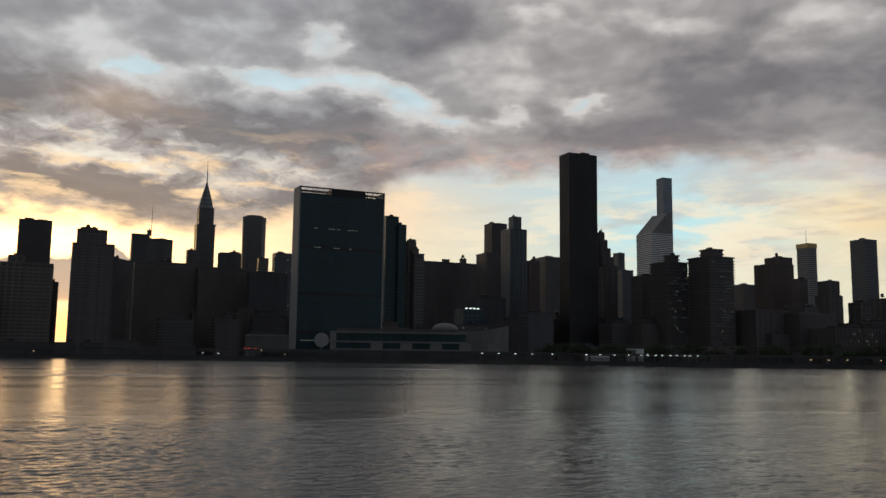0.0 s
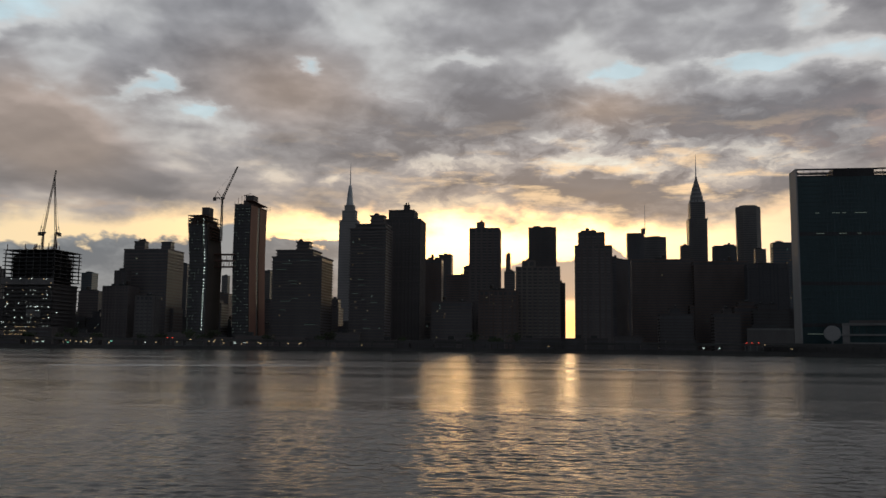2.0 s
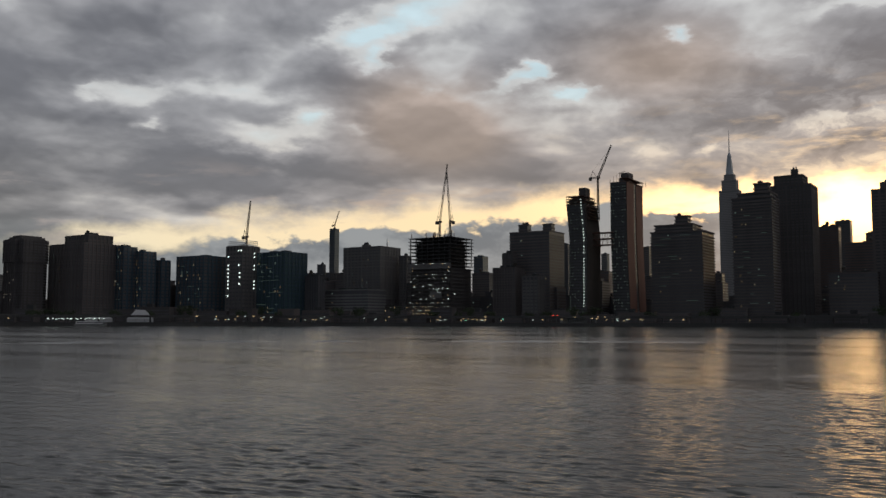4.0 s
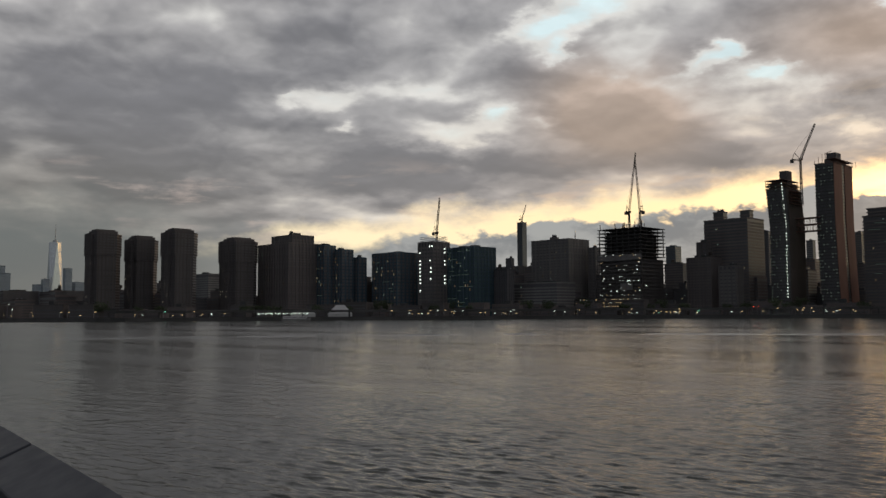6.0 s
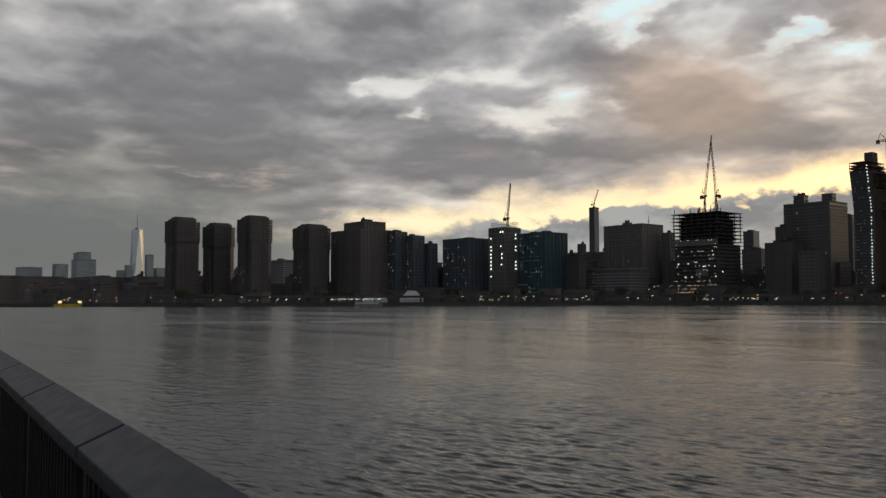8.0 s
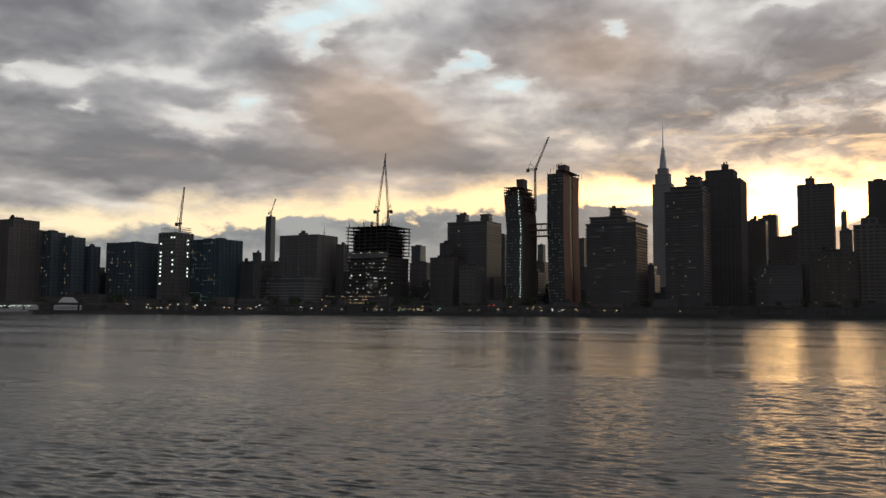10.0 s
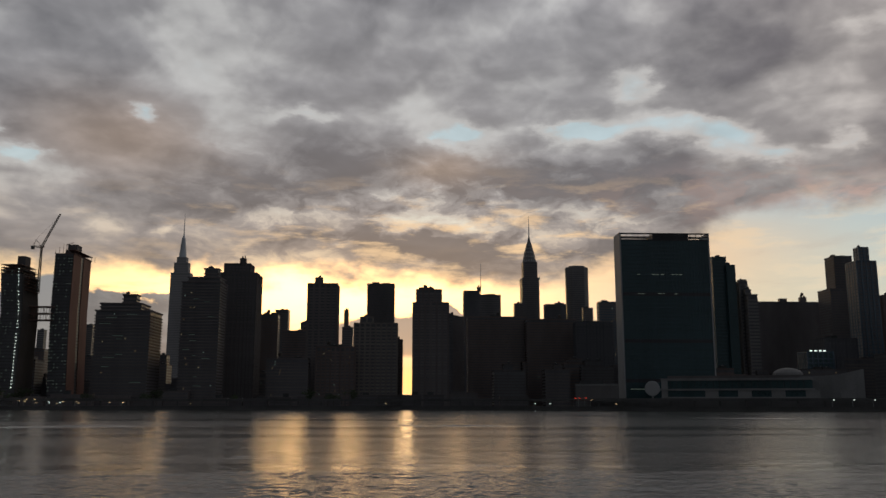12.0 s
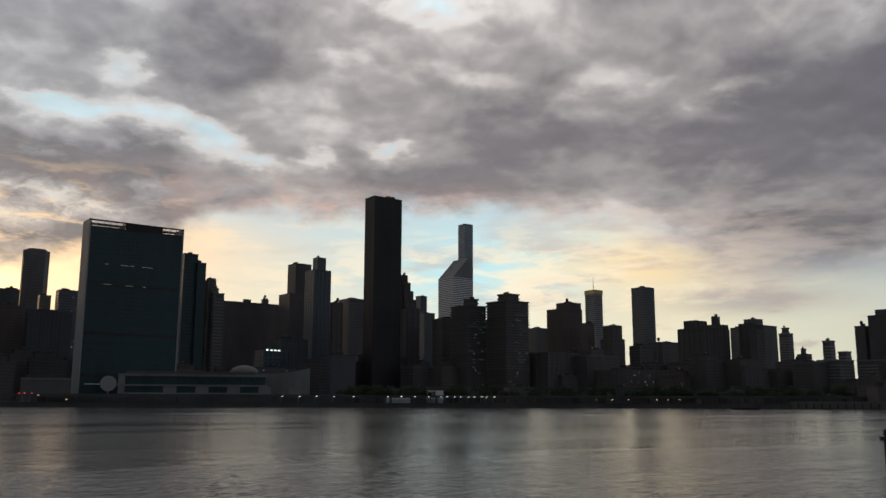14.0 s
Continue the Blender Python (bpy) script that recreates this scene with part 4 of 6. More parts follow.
tower("hospital_block", "pale concrete apartment tower with banded floors", "pale", [(-653.3, -587.1, 744.3, 33.1, 39.8)], lit=3, seed=89)
tower("apartment_tower", "dark brown brick apartment tower with small windows", "brick", [(-655.5, -633.8, 715.8, 10.9, 54.5)], tank=True, seed=90)
tower("glass_tower", "green glass office block with lit floors", "green", [(-699.8, -653.7, 683.6, 35.5, 79.9)], lit=7, strips=34, seed=92)
tower("glass_tower", "blue-grey glass tower with thin floor bands", "glass", [(-781.6, -737.3, 644.4, 37, 76.5)], lit=9, strips=9, seed=93)
tower("glass_tower", "blue-grey glass tower with thin floor bands", "glass", [(-794.8, -782.7, 624.3, 12.1, 71.8)], seed=94)
tower("glass_tower", "blue-grey glass tower with thin floor bands", "glass", [(-804, -787.2, 603.6, 16.8, 80.5)], lit=8, strips=9, seed=95)
tower("glass_tower", "blue-grey glass tower with thin floor bands", "glass", [(-816.8, -799.7, 587.7, 17.1, 85.1)], lit=6, strips=9, seed=96)
tower("hospital_block", "dark brown brick apartment tower with a stepped top", "brick", [(-876.4, -813.4, 549.3, 45, 87.1), (-859.6, -817.9, 556.9, 29.7, 96.7)], tank=True, lit=4, seed=97)
tower("apartment_tower", "pale concrete apartment tower with banded floors", "pale", [(-1176.7, -1136.2, 628.7, 20.2, 66.4)], seed=102)
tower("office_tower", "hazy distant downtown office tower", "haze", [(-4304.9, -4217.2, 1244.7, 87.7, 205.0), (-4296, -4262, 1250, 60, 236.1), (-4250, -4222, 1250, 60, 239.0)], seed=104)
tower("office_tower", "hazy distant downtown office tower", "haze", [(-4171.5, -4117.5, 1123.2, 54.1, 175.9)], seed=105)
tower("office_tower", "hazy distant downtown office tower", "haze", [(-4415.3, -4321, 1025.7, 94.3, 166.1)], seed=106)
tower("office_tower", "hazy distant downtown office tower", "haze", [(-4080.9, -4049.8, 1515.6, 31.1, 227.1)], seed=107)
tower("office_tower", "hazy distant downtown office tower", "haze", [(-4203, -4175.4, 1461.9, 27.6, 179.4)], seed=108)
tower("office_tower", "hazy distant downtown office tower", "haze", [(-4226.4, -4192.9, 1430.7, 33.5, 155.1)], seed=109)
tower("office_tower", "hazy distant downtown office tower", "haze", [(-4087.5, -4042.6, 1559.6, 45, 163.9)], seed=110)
tower("low_block", "low dark brick block between the towers", "dark", [(-1957.6, -1622.7, 324.9, 133.9, 49.9)], seed=111)
tower("low_block", "low dark brick block between the towers", "dark", [(-1535.3, -1404.8, 434.1, 52.2, 44.5)], seed=112)
tower("low_block", "low dark brick block between the towers", "dark", [(-1409.5, -1317.3, 488, 36.9, 43.5)], seed=113)
tower("low_block", "low dark brick block between the towers", "brick", [(-1119.4, -1100.9, 480.7, 9.3, 39.6)], tank=True, seed=114)
tower("low_block", "low dark brick block between the towers", "brick", [(-1087, -1078.7, 526, 4.2, 48.7)], seed=115)
tower("apartment_tower", "dark brown brick apartment tower with small windows", "brick", [(-495.5, -474.4, 1153.6, 17.5, 75.8)], seed=116)
tower("apartment_tower", "dark brown brick apartment tower with small windows", "brick", [(-320.4, -302.9, 1107.5, 14.6, 66.2)], seed=117)
tower("apartment_tower", "dark brown brick apartment tower with small windows", "brick", [(-544.7, -527.2, 1130.9, 14.6, 115.8)], seed=118)
tower("apartment_tower", "dark masonry apartment tower with a machine room on its roof", "dark", [(-402.2, -385.4, 1081.4, 14, 62.3)], seed=119)


def city_behind():
    """Mid-rise blocks that fill the streets between the towers."""
    rng = random.Random(41)
    b = -72.0
    while b < 76:
        r = bank_radius(b) + rng.uniform(200, 290)
        wide = rng.uniform(22, 52)
        step = math.degrees(wide / r)
        tall = rng.uniform(22, 31) if b > 52 else rng.uniform(26, 56)
        x, y, _ = polar(b + step / 2, r)
        if not -7 < b < 3:
            kind, label = rng.choice((("brick", "mid-rise brick block crowded between taller towers"), ("dark", "mid-rise sooty masonry block crowded between taller towers"), ("dark", "mid-rise dark block with flat roof crowded between towers")))
            run = [(x - wide / 2, x + wide / 2, y, 24, tall)]
            if rng.random() < 0.6:
                run.append((x - wide * rng.uniform(0.1, 0.35), x + wide * rng.uniform(0.05, 0.3), y + 5, 14, tall + rng.uniform(4, 8)))
            tower("mid_rise_block", label, kind, run, tank=rng.random() < 0.15, joined=True, lit=rng.choice((0, 0, 2)), seed=int(b * 3))
        b += step * rng.uniform(0.75, 0.95)


city_behind()


# ---------------------------------------------------------------- the towers with shapes of their own
def slab_headquarters(tier):
    """Green glass slab between blank marble end walls, with an open screen on the roof."""
    x0, x1, y0, deep, top = tier
    cx, cy = (x0 + x1) / 2, y0 + deep / 2
    root = thing("office_slab", "broad green-glass office slab with white marble end walls", "building", cx, cy)
    w, d, roof = x1 - x0, deep, top - 7.5
    bm = bmesh.new()
    box(bm, -w / 2 + 1.2, w / 2 - 1.2, -d / 2 + 0.4, d / 2 - 0.4, LAND, roof)
    part("curtain_wall", bm, GREEN, root)
    for s in (-1, 1):
        bm = bmesh.new()
        box(bm, s * (w / 2 - 0.6) - 0.6, s * (w / 2 - 0.6) + 0.6, -d / 2 - 0.3, d / 2 + 0.3, LAND, top)
        part("end_wall", bm, WHITE, root, "blank white marble end wall")
    me = box_mesh("spandrel", w - 2.6, d - 0.3, 1.0, GREEN)
    n = int((roof - LAND) / 3.75)
    for i in range(n):
        if i not in (6, 16, 28):
            shared("spandrel", me, root, 0, 0, LAND + i * 3.75)
    for i in (6, 16, 28):
        bm = bmesh.new()
        box(bm, -w / 2 + 1.3, w / 2 - 1.3, -d / 2 + 0.1, d / 2 - 0.1, LAND + i * 3.75, LAND + i * 3.75 + 3.3)
        part("louvre_band", bm, BLACK, root)
    me = box_mesh("mullion", 0.25, 0.35, roof - LAND, BLUE)
    for i in range(29):
        shared("mullion", me, root, -w / 2 + 1.6 + (w - 3.2) * i / 28, -d / 2 + 0.1, LAND)
    bm = bmesh.new()
    for yy in (-d / 2, d / 2 - 0.5):
        box(bm, -w / 2 + 1.2, w / 2 - 1.2, yy, yy + 0.5, top - 1.6, top - 0.2)
        box(bm, -w / 2 + 1.2, w / 2 - 1.2, yy, yy + 0.5, top - 4.4, top - 3.7)
        box(bm, -w / 2 + 1.2, w / 2 - 1.2, yy, yy + 0.5, roof - 0.2, roof + 0.9)
        for i in range(16):
            u = -w / 2 + 1.5 + (w - 3.4) * i / 15
            box(bm, u, u + 0.4, yy, yy + 0.5, roof, top - 0.3)
    part("roof_screen", bm, BLACK, root, "open grille that lets the sky through")
    bm = bmesh.new()
    box(bm, -w * 0.13, w * 0.27, -d / 2 + 0.6, d / 2 - 0.6, roof, top - 0.8)
    part("penthouse", bm, BLACK, root)
    me = box_mesh("lit_window", 3.2, 0.1, 0.5, glow("dim_strip_light", (0.8, 1.0, 0.85), 0.10))
    for h, us in ((LAND + 28 * 3.75 + 1.7, (0.2, 0.24, 0.42, 0.46, 0.6)), (LAND + 33 * 3.75 + 1.7, (0.2, 0.36, 0.4, 0.46, 0.58, 0.62, 0.66)), (19.0, (0.08, 0.12, 0.16, 0.2, 0.24, 0.28))):
        for u in us:
            shared("lit_window", me, root, -w / 2 + u * w, -d / 2 - 0.35, h)


slab_headquarters([(205.4, 293.8, 813.9, 22.7, 169.9)][0])


def low_headquarters():
    """The long low conference block, the dome and the concave hall beside the slab, over the riverside road."""
    root = thing("conference_building", "long low pale conference building over the riverside road", "building", *polar(-22.0, 790), 0)
    root.rotation_euler.z = radians(-20)
    L = 76.0
    bm = bmesh.new()
    box(bm, -L, L * 0.62, 2, 36, LAND, 26)
    part("hall", bm, GREEN, root)
    for z0, z1, out, name in ((25.5, 27.5, 0.8, "roof_edge"), (17.0, 18.6, 1.4, "balcony"), (10.2, 11.6, 0.6, "plinth")):
        bm = bmesh.new()
        box(bm, -L - out, L * 0.62 + out, 1.6 - out, 37, z0, z1)
        part(name, bm, PALE, root)
    bm = bmesh.new()
    box(bm, -L - 0.5, -L + 5, 1.0, 36, LAND, 27.4)
    part("end_wall", bm, PALE, root)
    bm = bmesh.new()
    box(bm, -L * 0.94, L * 0.5, 8, 30, 27.5, 30)
    part("penthouse", bm, DARK, root)
    me = box_mesh("pier", 11, 1.2, 6.6, PALE)
    for i in range(5):
        shared("pier", me, root, -L * 0.45 + i * 27, 1.4, 10.6)
    me = box_mesh("mullion", 0.4, 0.4, 7, BLACK)
    for i in range(22):
        shared("mullion", me, root, -L + 7 + i * 5.2, 1.8, 18.6)
    hall = thing("assembly_hall", "pale concrete assembly hall with a sweeping roof and dome", "building", *polar(-25.6, 822), 0)
    hall.rotation_euler.z = radians(-22)
    bm = bmesh.new()
    k, a, b = 10, -32.0, 38.0
    low, high = [], []
    for i in range(k + 1):
        u = i / k
        xx = a + (b - a) * u
        zz = 29.5 + 4.5 * (2 * u - 0.85) ** 2
        low.append((xx, zz))
    ring_a = [(a, 0, LAND)] + [(b, 0, LAND)] + [(xx, 0, zz) for xx, zz in low[::-1]]
    ring_b = [(p[0], 30, p[2]) for p in ring_a]
    prism(bm, ring_a, ring_b)
    part("hall", bm, PALE, hall)
    bm = bmesh.new()
    for j in range(5):
        t0, t1 = j / 5 * math.pi / 2, (j + 1) / 5 * math.pi / 2
        prism(bm, ring(-22, 15, 31 + 6.5 * math.sin(t0), 13 * math.cos(t0), 20), ring(-22, 15, 31 + 6.5 * math.sin(t1), max(0.3, 13 * math.cos(t1)), 20))
    part("dome", bm, PALE, hall, "shallow pale dome")
    # a big white disc on the terrace
    b, r = -15.9, 772
    disc = thing("satellite_dish", "large round white dish on the riverside terrace", "dish", *polar(b, r), 0)
    disc.rotation_euler.z = radians(b)
    bm = bmesh.new()
    prism(bm, [(p[0], 0.6, p[1]) for p in ((6.2 * math.cos(2 * math.pi * i / 36), 18.5 + 6.2 * math.sin(2 * math.pi * i / 36)) for i in range(36))],
          [(p[0], -0.5, p[1]) for p in ((5.9 * math.cos(2 * math.pi * i / 36), 18.5 + 5.9 * math.sin(2 * math.pi * i / 36)) for i in range(36))])
    dish = part("reflector", bm, WHITE, disc)
    bm = bmesh.new()
    for k in range(36):
        a0, a1 = 2 * math.pi * k / 36, 2 * math.pi * (k + 1) / 36
        rod(bm, (6.2 * math.cos(a0), 0.1, 18.5 + 6.2 * math.sin(a0)), (6.2 * math.cos(a1), 0.1, 18.5 + 6.2 * math.sin(a1)), 0.22, 5)
    part("rim", bm, STEEL, dish)
    bm = bmesh.new()
    rod(bm, (0, 2, LAND - 0.5), (0, 1, 18), 0.7)
    part("mast", bm, STEEL, disc)
    # terrace the group stands on
    bm = bmesh.new()
    span = [-31 + i for i in range(20)]
    for b0, b1 in zip(span, span[1:]):
        prism(bm, [polar(b1, 764, LAND), polar(b0, 764, LAND), polar(b0, 800, LAND), polar(b1, 800, LAND)], [polar(b1, 764, 10.2), polar(b0, 764, 10.2), polar(b0, 800, 10.2), polar(b1, 800, 10.2)])
    ob = new("terrace", mesh_of("terrace", bm, CONCRETE))
    tagged(ob, "raised concrete riverside terrace under the low halls", "terrace", kind="structure")
    annex = thing("library_annex", "low pale box-shaped annex beside the slab", "building", *polar(-12.4, 800), 0)
    annex.rotation_euler.z = radians(-12)
    bm = bmesh.new()
    box(bm, -19, 19, 0, 24, LAND, 23)
    part("wall", bm, STONE, annex)
    bm = bmesh.new()
    box(bm, -19.4, 19.4, -0.4, 24.4, 21.6, 23.2)
    part("parapet", bm, PALE, annex)
    bm = bmesh.new()
    box(bm, -15, 6, 4, 18, 23.2, 26.5)
    part("machine_room", bm, ROOFING, annex)


low_headquarters()


def slant_tower(tier):
    x0, x1, y0, deep, top = tier
    root = tower("office_tower", "white-striped office tower with a slanted roof", "stripe", [tier], seed=3)
    w, d = x1 - x0, deep
    bm = bmesh.new()
    rise = 46.0
    side = [(-w / 2, top), (w / 2, top), (w / 2, top + rise * 0.78), (w / 2 - 1, top + rise), (w / 2 - w * 0.2, top + rise)]
    prism(bm, [(a, -d / 2, b) for a, b in side], [(a, d / 2, b) for a, b in side])
    bmesh.ops.recalc_face_normals(bm, faces=bm.faces)
    part("slanted_roof", bm, PALE, root, "pale metal wedge sloping to the south")


slant_tower([(1125.8, 1179.2, 1463.3, 53.4, 270.1)][0])


def crowned_tower(tier):
    """Brick shaft with shoulders and a tapering steel crown and needle."""
    x0, x1, y0, deep, top = tier
    root = tower("office_tower", "art deco brick tower with a tapering steel crown and needle", "stone", [tier], seed=4)
    c = (x0 + x1) / 2 + 0.3 - root.location.x
    up = (c - 12.5 + root.location.x, c + 12.5 + root.location.x, y0 + 3, deep - 6, top + 29)
    storeys(root, up, "stone", top - 0.5)
    for s in (-1, 1):
        bm = bmesh.new()
        box(bm, c + s * 15.2 - 0.8, c + s * 15.2 + 0.8, -deep / 2 - 0.6, -deep / 2 + 1.5, top - 3, top + 1.5)
        part("eagle_ornament", bm, STEEL, root)
    z, r = top + 29, 12.3
    for i, (rise, r2) in enumerate(((8.5, 10.7), (7.5, 9.0), (7, 7.2), (6.5, 5.4), (5.5, 3.8), (5, 2.3), (6, 1.4))):
        bm = bmesh.new()
        prism(bm, ring(c, 0, z, r, 16), ring(c, 0, z + rise, r2, 16))
        part("crown_tier", bm, NICKEL, root, "dull nickel-steel arch")
        for k in range(16 if i < 5 else 0):
            a = 2 * math.pi * (k + 0.5) / 16
            ca, sa = math.cos(a), math.sin(a)
            q, hw = r * 1.01, r * 0.14
            mid_r = r + (r2 - r) * 0.62 + 0.25
            pts = [(c + q * ca - hw * sa, q * sa + hw * ca, z + 0.4), (c + q * ca + hw * sa, q * sa - hw * ca, z + 0.4), (c + mid_r * ca, mid_r * sa, z + rise * 0.66)]
            bm = bmesh.new()
            prism(bm, [(c + (p[0] - c) * 0.9, p[1] * 0.9, p[2]) for p in pts], pts)
            # lit look of the windows put into a plain white colour
            part("triangular_window", bm, WHITE, root)
        z, r = z + rise, r2
    bm = bmesh.new()
    rod(bm, (c, 0, z), (c, 0, 338), 1.1, 8, 0.2)
    part("needle", bm, STEEL, root)


crowned_tower([(200.1, 230.6, 1484.7, 30.5, 223.5)][0])


def masted_tower(tier):
    """Limestone skyscraper with setbacks, a rounded mast and an antenna, with a long shaft."""
    x0, x1, y0, deep, top = tier
    c = (x0 + x1) / 2
    tiers = [tier, (c - 16, c + 16, y0 + 3, deep - 6, 319), (c - 11, c + 11, y0 + 5, deep - 10, 332)]
    root = tower("office_tower", "pale limestone skyscraper with setbacks and a tall mast", "lime", tiers, seed=6)
    bm = bmesh.new()
    prism(bm, ring(0, 0, 332, 8.2, 16), ring(0, 0, 350, 7.2, 16))
    prism(bm, ring(0, 0, 350, 5.8, 16), ring(0, 0, 374, 4.6, 16))
    prism(bm, ring(0, 0, 374, 4.6, 16), ring(0, 0, 383, 1.5, 16))
    part("mooring_mast", bm, STEEL, root)
    for k in range(4):
        a = math.pi / 4 + k * math.pi / 2
        bm = bmesh.new()
        prism(bm, ring(7.5 * math.cos(a), 7.5 * math.sin(a), 332, 2.4, 6), ring(5 * math.cos(a), 5 * math.sin(a), 368, 0.7, 6))
        part("fin", bm, STEEL, root)
    bm = bmesh.new()
    rod(bm, (0, 0, 382), (0, 0, 412), 1.3, 8, 0.9)
    rod(bm, (0, 0, 412), (0, 0, 434), 0.8, 8, 0.3)
    part("antenna", bm, STEEL, root)


masted_tower([(-531.9, -488.5, 1935.4, 27, 295.7)][0])


def chamfered_tower(tier):
    x0, x1, y0, deep, top = tier
    root = thing("glass_tower", "tapering faceted glass skyscraper with a spire, far downtown", "building", (x0 + x1) / 2, y0 + deep / 2)
    w = (x1 - x0) / 2 * 1.12
    bm = bmesh.new()
    foot = [bm.verts.new((s * w, t * w, LAND + 40)) for s, t in ((-1, -1), (1, -1), (1, 1), (-1, 1))]
    head = [bm.verts.new((s * w, t * w, top)) for s, t in ((0, -1), (1, 0), (0, 1), (-1, 0))]
    bm.faces.new(head)
    for i in range(4):
        bm.faces.new((foot[i], foot[(i + 1) % 4], head[i]))
        bm.faces.new((foot[(i + 1) % 4], head[(i + 1) % 4], head[i]))
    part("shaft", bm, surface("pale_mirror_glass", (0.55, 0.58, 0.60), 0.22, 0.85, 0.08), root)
    bm = bmesh.new()
    box(bm, -w, w, -w, w, LAND, LAND + 40)
    part("podium", bm, PALE, root)
    bm = bmesh.new()
    prism(bm, ring(0, 0, top, 12, 16), ring(0, 0, top + 9, 12, 16))
    part("roof_ring", bm, STEEL, root)
    bm = bmesh.new()
    rod(bm, (0, 0, top), (0, 0, top + 95), 3.2, 8, 0.8)
    part("spire", bm, STEEL, root)


chamfered_tower([(-4423.5, -4371.2, 1566.1, 52.2, 372.3)][0])


def lattice(bm, a, b, wide, step, r=0.2):
    """A four-chord lattice boom from a to b."""
    a, b = Vector(a), Vector(b)
    q = (b - a).to_track_quat("Z", "Y")
    n = max(2, int((b - a).length / step))
    corner = [q @ Vector((s * wide / 2, t * wide / 2, 0)) for s, t in ((-1, -1), (1, -1), (1, 1), (-1, 1))]
    for c in corner:
        rod(bm, a + c, b + c * 0.6, r, 4)
    for i in range(n):
        p0, p1 = a + (b - a) * i / n, a + (b - a) * (i + 1) / n
        for j in range(4):
            s = 1 - 0.4 * i / n
            rod(bm, p0 + corner[(j + i) % 4] * s, p1 + corner[(j + i + 1) % 4] * s, r * 0.6, 3)


def tower_crane(label, x, y, z0, z_slew, tip, tail):
    """A luffing tower crane: mast, slewing cab, jib, counter-jib with ballast, A-frame and stay."""
    root = thing("tower_crane", label, "crane", x, y, z0, "tower cranes")
    h = z_slew - z0
    bm = bmesh.new()
    lattice(bm, (0, 0, -1), (0, 0, h), 2.2, 2.2, 0.3)
    part("mast", bm, GIRDER, root)
    bm = bmesh.new()
    prism(bm, ring(0, 0, h, 1.6, 10), ring(0, 0, h + 1.0, 1.6, 10))
    box(bm, 0.8, 2.6, -1.2, 0.6, h + 0.6, h + 2.8)
    cab = part("cab", bm, RUST, root)
    bm = bmesh.new()
    box(bm, 0.95, 2.45, -1.26, -1.2, h + 1.4, h + 2.5)
    part("window", bm, GLASS, cab)
    bm = bmesh.new()
    t = (tip[0] - x, tip[1] - y, tip[2] - z0)
    lattice(bm, (0, 0, h + 1.2), t, 1.7, 2.2, 0.27)
    part("jib", bm, GIRDER, root)
    d = Vector((tail[0] - x, tail[1] - y, 0))
    bm = bmesh.new()
    lattice(bm, (0, 0, h + 1.2), (d.x, d.y, h + 1.8), 1.8, 2.0, 0.2)
    part("counter_jib", bm, GIRDER, root)
    bm = bmesh.new()
    box(bm, d.x - 1.5, d.x + 1.5, d.y - 1.2, d.y + 1.2, h - 1.4, h + 2.2)
    part("ballast", bm, CONCRETE, root)
    bm = bmesh.new()
    a = Vector((d.x * 0.7, d.y * 0.7, h + 9))
    rod(bm, (0, 0, h + 1.2), a, 0.25, 4)
    rod(bm, (d.x, d.y, h + 1.8), a, 0.25, 4)
    part("a_frame", bm, GIRDER, root)
    bm = bmesh.new()
    rod(bm, a, Vector(t) * 0.9 + Vector((0, 0, h * 0.1)), 0.09, 3)
    part("stay", bm, GIRDER, root)


